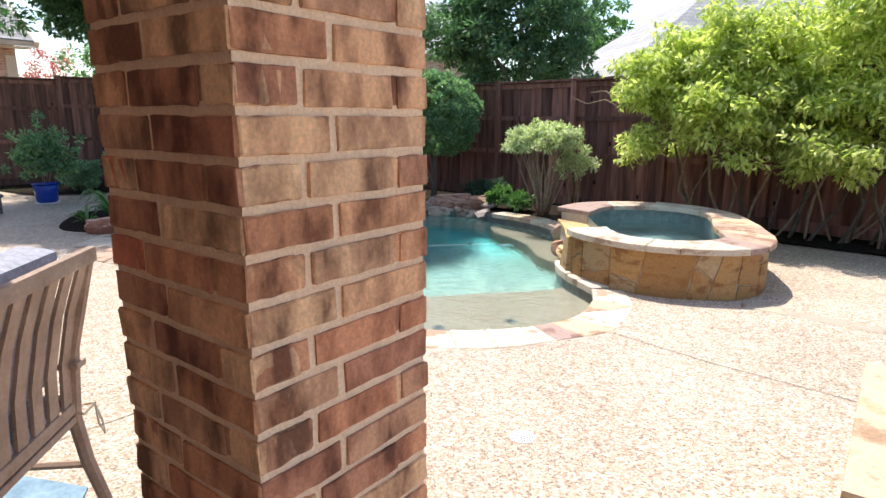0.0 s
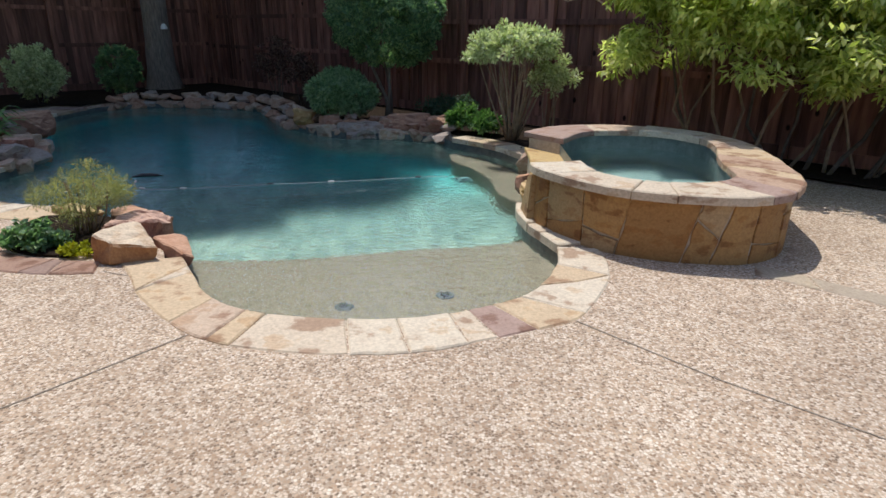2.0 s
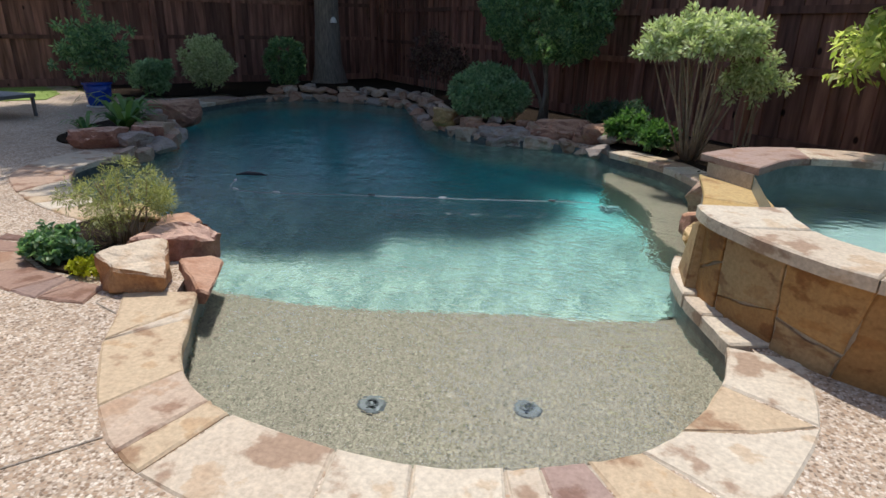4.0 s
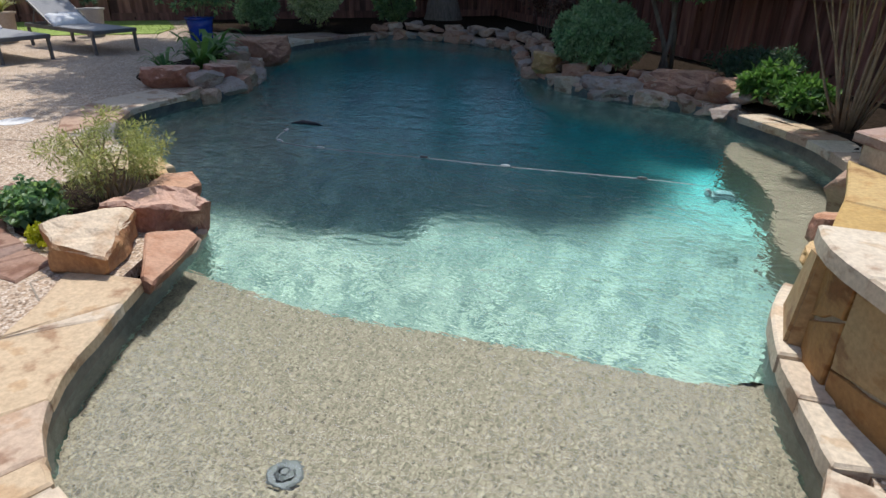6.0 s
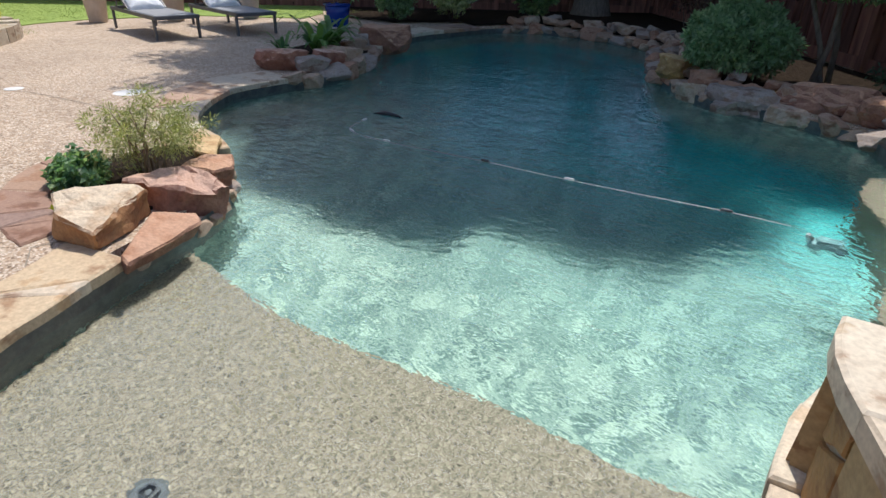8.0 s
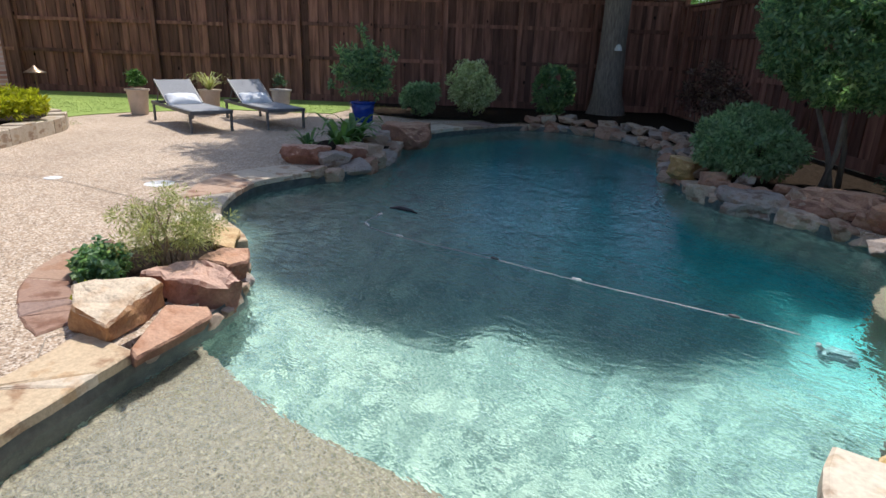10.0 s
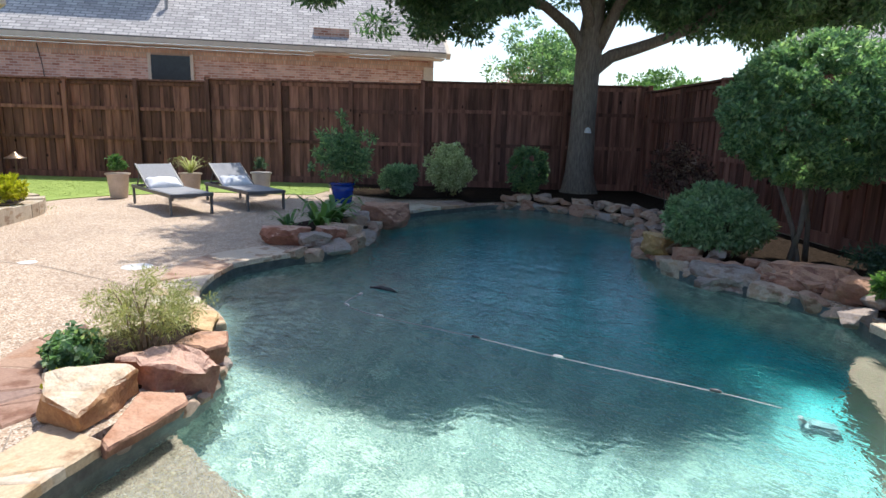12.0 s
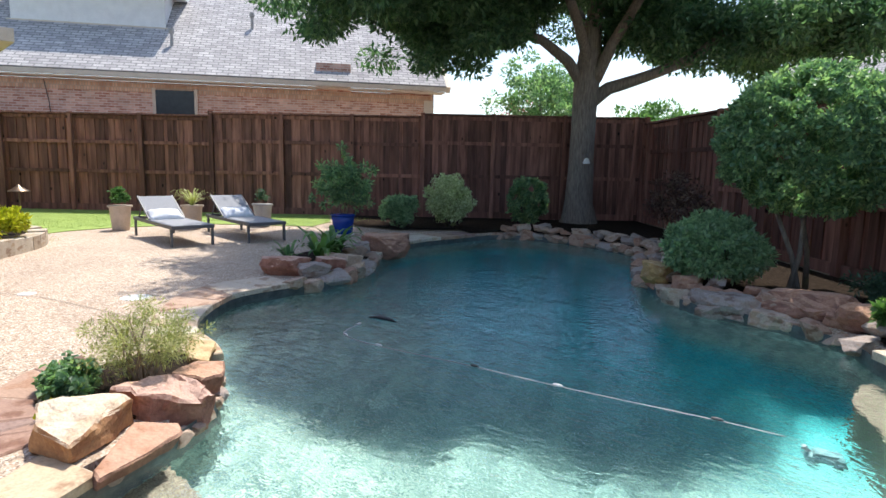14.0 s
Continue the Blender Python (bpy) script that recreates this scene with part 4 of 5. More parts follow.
# local: x along the back, y forwards is -y world after the turn; the back stands at y = 0, the seat towards +y
for x in (-0.32, 0.32):
    bm = bmesh.new()
    tube(bm, [(x, -0.07, 0.0), (x, -0.01, 0.22), (x, 0.02, 0.42), (x, -0.01, 0.72), (x, -0.12, 1.12)], [0.026, 0.028, 0.03, 0.027, 0.023], 8)
    part("leg", bm, M_TEAK, chair)
    bm = bmesh.new()
    tube(bm, [(x, 0.52, 0.0), (x, 0.54, 0.64)], [0.026, 0.026], 8)
    part("leg", bm, M_TEAK, chair)
    bm = bmesh.new()
    box(bm, 0.075, 0.62, 0.028, (x, 0.27, 0.655), bevel=0.008)
    part("armrest", bm, M_TEAK, chair)
    bm = bmesh.new()
    tube(bm, [(x, 0.0, 0.2), (x, 0.52, 0.2)], 0.017, 6)
    part("stretcher", bm, M_TEAK, chair)
for z, y, h in ((1.11, -0.12, 0.06), (0.47, 0.015, 0.05)):
    bm = bmesh.new()
    box(bm, 0.70, 0.032, h, (0, y, z), bevel=0.008)
    part("back_rail", bm, M_TEAK, chair)
for k in range(6):
    x = -0.265 + 0.106 * k
    bm = bmesh.new()
    for (y0, z0), (y1, z1) in zip([(0.015, 0.47), (0.0, 0.68), (-0.05, 0.9)], [(0.0, 0.68), (-0.05, 0.9), (-0.12, 1.1)]):
        d = Vector((0, y1 - y0, z1 - z0))
        box(bm, 0.066, 0.014, d.length + 0.006, (x, (y0 + y1) / 2, (z0 + z1) / 2), Matrix.Rotation(-math.atan2(d.y, d.z), 4, "X"))
    part("slat", bm, M_TEAK, chair)
bm = bmesh.new()
box(bm, 0.62, 0.56, 0.03, (0, 0.28, 0.42), bevel=0.006)
part("seat", bm, M_TEAK, chair)
bm = bmesh.new()
box(bm, 0.60, 0.54, 0.10, (0, 0.29, 0.487), bevel=0.035)
part("cushion", bm, M_GREYCUSH, chair, "grey seat cushion")
bm = bmesh.new()
box(bm, 0.58, 0.15, 0.56, (0, 0.09, 0.88), Matrix.Rotation(0.17, 4, "X"), bevel=0.04)
part("back_cushion", bm, M_GREYCUSH, chair, "blue grey back cushion")
bm = bmesh.new()
tube(bm, [(0.30, -0.03, 0.44), (0.34, -0.06, 0.47), (0.37, 0.0, 0.45), (0.34, 0.04, 0.43), (0.30, -0.03, 0.44)], 0.006, 6)
tube(bm, [(0.34, -0.06, 0.46), (0.36, -0.07, 0.38), (0.35, -0.08, 0.32)], 0.005, 6)
tube(bm, [(0.34, -0.06, 0.46), (0.31, -0.08, 0.39), (0.33, -0.09, 0.34)], 0.005, 6)
part("tie_cord", bm, M_CORD, chair, "knotted cream cushion tie")

# ---- rocks ----
ROCK_MESHES = [rock_mesh("boulder", 1, rng_y, rng_z, 40 + k, M_ROCK, 13) for k, (rng_y, rng_z) in enumerate(((0.8, 0.6), (0.7, 0.55), (0.9, 0.7), (0.6, 0.5), (0.75, 0.65), (0.85, 0.5), (0.65, 0.6), (0.95, 0.55)))]


def lay_rocks(line, rows, seed, label, group):
    rng = random.Random(seed)
    for off, z, size, gap in rows:
        edge = offset(line, off)
        total = length(edge)
        s = 0.0
        fine = resample(edge, 200)
        while s < total:
            r = size * rng.uniform(0.65, 1.35)
            i = min(198, int(s / total * 199))
            p, q = Vector(fine[i]), Vector(fine[i + 1])
            ob = tagged(new("boulder", rng.choice(ROCK_MESHES)), label, "rock", group)
            ang = math.degrees(math.atan2(q.y - p.y, q.x - p.x))
            ob.matrix_basis = pose(p.x, p.y, z + rng.uniform(-0.02, 0.03), rng.uniform(-15, 15), rng.uniform(-15, 15), ang + rng.choice((0, 180)) + rng.uniform(-25, 25)) @ Matrix.Diagonal((r, r, r * rng.uniform(0.8, 1.1), 1))
            s += r * gap


rr = curve(ROCKS_R, 0.1)
lay_rocks(rr, [(0.06, -0.06, 0.19, 1.45), (0.24, 0.07, 0.17, 1.75), (0.40, 0.12, 0.15, 2.9)], 11, "rough brown and grey rock edging the pool in shade", "pool edge rocks")
lay_rocks(curve(ROCKS_L + [(-4.473, 8.127)], 0.1), [(0.05, -0.05, 0.2, 1.45), (0.27, 0.08, 0.24, 1.9)], 12, "rough tan rock edging the pool", "pool edge rocks")


def boulder(at, size, seed, material, label, turn=0.0, tilt=0.0, cuts=7):
    ob = tagged(new("boulder", rock_mesh("boulder", *size, seed, material, cuts, 4)), label, "boulder")
    ob.matrix_basis = pose(*at, tilt, 0, turn)
    return ob


boulder((-0.022, 11.269, 0.12), (0.56, 0.26, 0.20), 71, M_SAND_RUST, "long flat tan boulder beside the pool", -5)
boulder((0.458, 10.996, 0.109), (0.22, 0.18, 0.17), 72, M_SAND_RUST, "rounded reddish boulder beside the pool", 30)
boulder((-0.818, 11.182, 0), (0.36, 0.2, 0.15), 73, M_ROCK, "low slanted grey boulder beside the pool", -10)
boulder((-1.8, 11.727, 0.131), (0.24, 0.2, 0.16), 74, M_SAND_OCHRE, "orange tan boulder below the clipped shrub", 20)
boulder((-5.0, 8.44, 0.109), (0.3, 0.2, 0.16), 76, M_SAND_PINK, "angular tan boulder before the sago palms", 35)
boulder((-4.778, 8.858, 0.087), (0.24, 0.2, 0.17), 77, M_SAND_PINK, "angular tan boulder before the sago palms", 100)
boulder((-5.836, 10.636, 0.109), (0.36, 0.3, 0.26), 75, M_SAND_RUST, "large brown boulder beside the pool", 20)


def cut_block(name, base, top, material, label, rough=0.018, seed=1, cuts=14):
    """A quarried boulder between an uneven base outline and a top outline of (x, y, z)."""
    bm = bmesh.new()
    lo = [bm.verts.new(p) for p in base]
    hi = [bm.verts.new(p) for p in top]
    n = len(base)
    bm.faces.new(lo[::-1])
    bm.faces.new(hi)
    for i in range(n):
        bm.faces.new((lo[i], lo[(i + 1) % n], hi[(i + 1) % n], hi[i]))
    bmesh.ops.recalc_face_normals(bm, faces=bm.faces)
    bmesh.ops.triangulate(bm, faces=bm.faces[:])
    bmesh.ops.bevel(bm, geom=bm.edges[:], offset=0.012, segments=1, affect="EDGES")
    bmesh.ops.triangulate(bm, faces=bm.faces[:])
    bmesh.ops.subdivide_edges(bm, edges=[e for e in bm.edges if e.calc_length() > 0.05], cuts=3, use_grid_fill=True)
    bmesh.ops.triangulate(bm, faces=bm.faces[:])
    off = Vector((seed * 3.1, seed * 1.7, seed))
    for v in bm.verts:
        d = Vector((noise.noise(v.co * 9 + off), noise.noise(v.co * 9 + off + Vector((9, 0, 0))), noise.noise(v.co * 9 + off + Vector((0, 9, 0)))))
        e = Vector((noise.noise(v.co * 26 + off), noise.noise(v.co * 26 - off), noise.noise(v.co * 26)))
        v.co += d * rough + e * rough * 0.35
    return tagged(mesh_ob(name, bm, material), label, "boulder")


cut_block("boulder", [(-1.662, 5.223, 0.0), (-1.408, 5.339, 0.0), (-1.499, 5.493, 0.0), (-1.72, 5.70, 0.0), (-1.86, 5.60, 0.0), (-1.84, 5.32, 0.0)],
          [(-1.642, 5.234, 0.15), (-1.373, 5.334, 0.1), (-1.49, 5.485, 0.14), (-1.663, 5.689, 0.16), (-1.696, 5.646, 0.19), (-1.799, 5.29, 0.21)], M_SAND_CREAM, "large cream topped sandstone boulder with broken rust face", 0.018, 2)
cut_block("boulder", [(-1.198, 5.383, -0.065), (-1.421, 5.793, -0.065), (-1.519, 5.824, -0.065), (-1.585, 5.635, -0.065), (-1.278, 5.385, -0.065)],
          [(-1.154, 5.388, 0.015), (-1.393, 5.833, 0.015), (-1.498, 5.862, 0.03), (-1.575, 5.658, 0.07), (-1.238, 5.388, 0.04)], M_SAND_RUST, "flat rust red sandstone slab at the pool edge", 0.01, 3)
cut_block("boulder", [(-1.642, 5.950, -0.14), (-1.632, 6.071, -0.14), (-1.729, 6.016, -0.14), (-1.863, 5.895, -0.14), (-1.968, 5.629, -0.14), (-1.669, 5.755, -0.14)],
          [(-1.595, 5.980, 0.08), (-1.591, 6.108, 0.08), (-1.696, 6.056, 0.14), (-1.853, 5.916, 0.17), (-1.951, 5.634, 0.16), (-1.629, 5.758, 0.15)], M_SAND_PINK, "rugged pinkish red rock at the pool edge", 0.04, 5)
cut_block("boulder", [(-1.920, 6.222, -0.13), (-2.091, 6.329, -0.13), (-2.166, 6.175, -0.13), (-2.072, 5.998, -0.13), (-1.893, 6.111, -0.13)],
          [(-1.872, 6.251, 0.09), (-2.068, 6.368, 0.1), (-2.156, 6.196, 0.12), (-2.047, 5.999, 0.12), (-1.845, 6.123, 0.1)], M_SAND_RUST, "flat topped dark red rock at the pool edge", 0.013, 7)
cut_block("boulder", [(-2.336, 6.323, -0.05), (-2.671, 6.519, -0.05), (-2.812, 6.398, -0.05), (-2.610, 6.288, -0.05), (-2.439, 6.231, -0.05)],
          [(-2.286, 6.341, 0.06), (-2.651, 6.556, 0.05), (-2.802, 6.422, 0.07), (-2.590, 6.291, 0.07), (-2.394, 6.238, 0.06)], M_SAND_OCHRE, "yellow ochre ledge rock at the pool edge", 0.018, 9)

lay_rocks(curve(CLUSTER, 0.08), [(0.02, -0.07, 0.075, 1.5)], 14, "small dark stone wedged at the water edge", "pool edge rocks")

# ---- plants ----


def shrub(name, label, at, centre, radii, clumps, per, leaf, material, stems=0, stem_mat=None, stem_r=0.012, seed=1, clump_r=0.1, inner=0.55, low=-1.0, aspect=2.2, lump=0.12, category="shrub", spread=0.5, stem_top=0.8, droop=0.0, group=""):
    """A bush: stems from its foot and a crown of leaf clumps. centre is given from the foot."""
    rng = random.Random(seed)
    t = thing(name, label, category, group, at=at)
    cs = shell_centres(clumps, centre, radii, seed, inner, low, lump)
    pts, out = clump_points(cs, clump_r, per, seed)
    keep = pts[:, 2] > 0.01
    leaves_part("leaves", leaf_mesh("leaves", pts[keep], leaf, material, seed, aspect, 0.45, out[keep], droop), t)
    for _ in range(stems):
        a = rng.uniform(0, math.tau)
        tip = Vector(centre) + Vector((math.cos(a) * radii[0] * spread * rng.uniform(0.4, 1.2), math.sin(a) * radii[1] * spread * rng.uniform(0.4, 1.2), radii[2] * (stem_top - 0.6) + rng.uniform(-0.1, 0.1)))
        foot = Vector((math.cos(a) * 0.06, math.sin(a) * 0.06, -0.02))
        mid = foot.lerp(tip, 0.5) + Vector((rng.uniform(-0.06, 0.06), rng.uniform(-0.06, 0.06), 0.05))
        bm = bmesh.new()
        tube(bm, [foot, foot.lerp(mid, 0.55) + Vector((rng.uniform(-0.02, 0.02),) * 2 + (0,)), mid, mid.lerp(tip, 0.6), tip], [stem_r, stem_r * 0.9, stem_r * 0.75, stem_r * 0.55, stem_r * 0.3], 6)
        part("stem", bm, stem_mat or M_DARKSTEM, t, smooth=True)
    return t


shrub("shrub", "feathery yellow green shrub growing among pool rocks", (-2.204, 5.891, 0.011), (0.05, 0, 0.31), (0.37, 0.33, 0.20), 85, 90, 0.028, M_FEATHER, 12, M_STEM, 0.008, 3, 0.075, 0.4, aspect=5, lump=0.3)
shrub("ground_cover", "low dark green trailing plant beside the flagstones", (-2.378, 5.542, 0.011), (0, 0, 0.07), (0.21, 0.16, 0.11), 60, 26, 0.05, M_TOPIARY, 0, None, 0.01, 4, 0.05, category="plant", aspect=1.5)
shrub("ground_cover", "small yellow green creeping plant beside the boulder", (-1.996, 5.422, 0.011), (0, 0, 0.03), (0.13, 0.09, 0.05), 30, 24, 0.035, M_GOLD, 0, None, 0.01, 5, 0.035, category="plant", aspect=1.6)
shrub("shrub", "variegated shrub with pale leaves on bare tan stems", (1.505, 10.145, 0.022), (-0.02, -0.05, 1.22), (0.66, 0.55, 0.33), 190, 60, 0.06, M_VARIEG, 26, M_STEM, 0.014, 6, 0.10, 0.5, -0.35, spread=0.75, stem_top=0.55)
shrub("shrub", "sparse side growth of pale green leaves", (2.018, 10.2, 0.022), (0.0, -0.1, 0.95), (0.34, 0.3, 0.3), 55, 40, 0.055, M_VARIEG, 5, M_STEM, 0.01, 7, 0.09, 0.3)
shrub("shrub", "clipped mounded green shrub behind pool rocks", (-1.178, 11.836, 0.033), (-0.02, -0.06, 0.44), (0.58, 0.50, 0.41), 300, 62, 0.06, M_HOLLY, 4, M_DARKSTEM, 0.014, 8, 0.085, 0.72, -0.8, lump=0.06)
shrub("shrub", "round clipped shrub before the fence", (-6.785, 15.382, 0.033), (0, 0, 0.58), (0.47, 0.45, 0.52), 190, 55, 0.06, M_TOPIARY, 3, M_DARKSTEM, 0.014, 9, 0.08, 0.7, lump=0.06)
shrub("shrub", "rounded shrub with pale sunlit leaves before the fence", (-7.6, 13.78, 0.033), (0, 0, 0.60), (0.52, 0.5, 0.5), 210, 55, 0.065, M_VARIEG, 4, M_DARKSTEM, 0.014, 10, 0.09, 0.6)
shrub("shrub", "dark green shrub beside the blue pot", (-8.25, 12.9, 0.033), (0, 0, 0.36), (0.42, 0.4, 0.34), 90, 50, 0.07, M_HOLLY, 3, M_DARKSTEM, 0.014, 11, 0.1, 0.5)
shrub("nandina", "thin burgundy leaved shrub in fence shade", (-3, 14.509, 0.033), (0, 0, 0.85), (0.42, 0.4, 0.5), 60, 34, 0.06, M_BURGUNDY, 6, M_DARKSTEM, 0.01, 12, 0.11, 0.3, lump=0.3)
shrub("nandina", "thin burgundy leaved shrub in fence shade", (-2.291, 13.745, 0.033), (0, 0, 0.7), (0.36, 0.36, 0.4), 45, 34, 0.06, M_BURGUNDY, 5, M_DARKSTEM, 0.01, 13, 0.11, 0.3, lump=0.3)
shrub("juniper", "low spreading blue green juniper", (0.6, 12, 0.033), (0, 0, 0.22), (0.55, 0.45, 0.2), 110, 50, 0.06, M_JUNIPER, 0, None, 0.01, 14, 0.09, 0.4, aspect=4)
shrub("golden_shrub", "bright golden yellow shrub in the stone planter", (-8.99, 6.02, 0.17), (0, 0, 0.22), (0.48, 0.45, 0.24), 130, 45, 0.075, M_GOLD, 0, None, 0.01, 15, 0.1, 0.5, -0.3, aspect=2.8)
for at, s in (((0.851, 10.745, 0.033), 1.0), ((1.156, 10.495, 0.033), 0.8)):
    shrub("fern", "bright green leafy fern at the pool edge", at, (0, 0, 0.20 * s), (0.29 * s, 0.27 * s, 0.2 * s), 60, 34, 0.075, M_FERN, 0, None, 0.01, int(90 * s), 0.08, 0.4, -0.3, aspect=2.2, category="fern")

# topiary tree
topi = thing("topiary_tree", "clipped round green tree on thin bare trunks", "tree", at=(-0.502, 12.382, 0.033))
cs = shell_centres(700, (0.04, -0.12, 1.67), (0.93, 0.92, 0.82), 17, 0.8, -0.95, 0.05)
pts, out = clump_points(cs, 0.10, 80, 17)
leaves_part("crown", leaf_mesh("crown", pts, 0.066, M_TOPIARY, 18, 2.4, 0.4, out), topi)
for foot, top in (((0.06, 0.18, -0.03), (-0.05, -0.1, 1.5)), ((0.0, -0.25, -0.03), (0.12, -0.1, 1.5)), ((0.1, -0.2, -0.03), (-0.4, -0.1, 1.4))):
    a, b = Vector(foot), Vector(top)
    bm = bmesh.new()
    tube(bm, [a, a.lerp(b, 0.3) + Vector((0.03, 0.02, 0)), a.lerp(b, 0.65) + Vector((-0.02, 0.03, 0)), b], [0.036, 0.028, 0.024, 0.016], 8)
    part("trunk", bm, M_BARK, topi, smooth=True)

# large wisteria-like shrub on many bare stems
wis = thing("large_shrub", "large bright green leafy shrub arching over bare stems", "shrub", at=(4.473, 8.509, 0.033))
cs = np.concatenate([shell_centres(420, (-0.65, 0.25, 1.88), (1.5, 1.1, 1.12), 23, 0.6, -0.7, 0.3), shell_centres(520, (1.3, -0.5, 1.86), (1.9, 1.35, 1.45), 24, 0.6, -0.68, 0.3)])
pts, out = clump_points(cs, 0.26, 105, 25, 0.6)
leaves_part("crown", leaf_mesh("crown", pts, 0.102, M_WISTERIA, 26, 2.4, 0.6, out, 0.6), wis)
rng = random.Random(27)
for k in range(34):
    foot = Vector((rng.uniform(-0.9, 1.7), 0, -0.03))
    foot.y = -foot.x * 0.75 + rng.uniform(-0.1, 0.2)
    tip = Vector((foot.x + rng.uniform(-0.9, 0.9), foot.y + rng.uniform(-0.4, 0.4), rng.uniform(1.3, 2.1)))
    m1 = foot.lerp(tip, 0.33) + Vector((rng.uniform(-0.16, 0.16), rng.uniform(-0.1, 0.1), -0.05))
    m2 = foot.lerp(tip, 0.66) + Vector((rng.uniform(-0.16, 0.16), rng.uniform(-0.1, 0.1), 0.05))
    r = rng.uniform(0.012, 0.026)
    bm = bmesh.new()
    tube(bm, [foot, foot.lerp(m1, 0.5) + Vector((rng.uniform(-0.03, 0.03), 0, 0)), m1, m1.lerp(m2, 0.5), m2, tip], [r, r * 0.95, r * 0.85, r * 0.75, r * 0.6, r * 0.4], 6)
    part("stem", bm, M_STEM if k % 2 == 0 else M_DARKSTEM, wis, smooth=True)
for path in ([(2.673, 9.764, 1.767), (2.4, 9.927, 1.942), (2.16, 10.145, 1.876), (1.92, 10.385, 1.996)], [(2.618, 9.764, 1.855), (2.4, 9.927, 2.073), (2.182, 10.036, 2.051)]):
    bm = bmesh.new()
    tube(bm, [Vector(p) - wis.location for p in path], [0.012, 0.009, 0.006, 0.003], 6)
    part("tendril", bm, M_STEM, wis, smooth=True)

# oak
OAK = Vector((-6.655, 17.236, 0))
oak = thing("oak_tree", "large oak with grey bark and dense dark crown", "tree", at=tuple(OAK))
R, C, Z = Vector((0.697, 0.717, 0)), Vector((0.717, -0.697, 0)), Vector((0, 0, 1))


def limb(name, pts, radii, sides=10):
    bm = bmesh.new()
    path = [R * a + C * b + Z * c for a, b, c in pts]
    fine, rad = [], []
    for i in range(len(path) - 1):
        for s in range(3):
            t = s / 3
            fine.append(path[i].lerp(path[i + 1], t) + Vector((noise.noise(path[i] + Z * t), noise.noise(path[i] * 1.3 + Z * t), 0)) * 0.06 * (i > 0))
            rad.append(radii[i] + (radii[i + 1] - radii[i]) * t)
    fine.append(path[-1])
    rad.append(radii[-1])
    tube(bm, fine, rad, sides)
    return part(name, bm, M_BARK, oak, smooth=True)


limb("trunk", [(0, 0, -0.1), (0, 0, 0.12), (-0.01, 0, 0.5), (-0.01, 0, 1.6), (0.0, 0, 2.6), (0.03, 0, 3.5), (0.08, 0.1, 4.6), (0.3, 0.3, 6.2), (0.2, 0.4, 8.0)], [0.52, 0.43, 0.34, 0.29, 0.285, 0.30, 0.2, 0.13, 0.06], 14)
limb("branch", [(0.0, 0.0, 3.2), (-0.45, 0.1, 3.8), (-1.1, 0.2, 4.25), (-2.1, 0.4, 4.5), (-3.2, 0.6, 4.65), (-4.6, 1.0, 4.75)], [0.16, 0.13, 0.11, 0.085, 0.06, 0.025])
limb("branch", [(0.05, 0.0, 2.8), (0.5, 0.1, 3.2), (1.3, 0.3, 3.45), (2.2, 0.7, 3.8), (2.9, 1.4, 4.5), (3.6, 2.2, 5.2)], [0.17, 0.15, 0.125, 0.11, 0.08, 0.03])
limb("branch", [(0.2, 0.1, 3.4), (0.5, 0.5, 4.2), (0.9, 1.3, 5.2), (1.2, 2.6, 5.9), (1.4, 4.4, 6.3)], [0.15, 0.12, 0.1, 0.07, 0.03])
limb("branch", [(0.1, 0.0, 3.6), (-0.4, 0.7, 4.6), (-1.2, 2.0, 5.4), (-2.0, 3.8, 5.9), (-2.2, 5.4, 6.1)], [0.14, 0.11, 0.09, 0.06, 0.025])
limb("branch", [(0.1, 0.0, 3.8), (0.0, -0.8, 5.0), (-0.3, -2.0, 6.2)], [0.13, 0.1, 0.03])
crown = np.concatenate([
    shell_centres(540, np.array((-5.891, 13.636, 6.55)) - OAK, (4.0, 4.2, 2.55), 31, 0.3, -0.85, 0.08),
    # unseen clumps added so that the shade edge reaches across the pool
    shell_centres(170, np.array((-3.109, 11.945, 5.782)) - OAK, (1.9, 1.4, 0.8), 38, 0.2, -1, 0.1),
    shell_centres(200, np.array((-7.418, 17.673, 6.873)) - OAK, (4.0, 3.8, 3.0), 32, 0.4, -0.7, 0.1),
    shell_centres(85, R * -5.0 + C * 2.6 + Z * 4.75, (2.6, 1.6, 0.9), 37, 0.2, -1, 0.25),
    shell_centres(70, R * -3.3 + C * 1.2 + Z * 4.3, (2.1, 1.5, 0.9), 33, 0.2, -1, 0.2),
    shell_centres(130, R * 3.6 + C * 1.2 + Z * 4.25, (3.2, 1.6, 0.75), 34, 0.2, -1, 0.15),
    # unseen clumps added to shade a bright gap on the left water
    shell_centres(60, np.array((-4.1, 10.6, 5.9)) - OAK, (1.2, 1.0, 0.6), 44, 0.2, -1, 0.1),
    shell_centres(60, R * 1.4 + C * 0.1 + Z * 4.75, (1.5, 1.2, 0.8), 39, 0.2, -1, 0.2),
    shell_centres(60, R * -2.0 + C * 0.3 + Z * 5.0, (1.6, 1.2, 0.7), 40, 0.2, -1, 0.2),
])
pts, out = clump_points(crown, 0.55, 330, 35, 0.62)
leaves_part("crown", leaf_mesh("crown", pts, 0.14, M_OAK, 36, 2.6, 0.4, out, 0.35), oak)
bell = thing("wind_bell", "small pale bell hanging on the oak trunk", "bell", at=tuple(OAK + C * 0.33 + Z * 1.48 + R * 0.05))
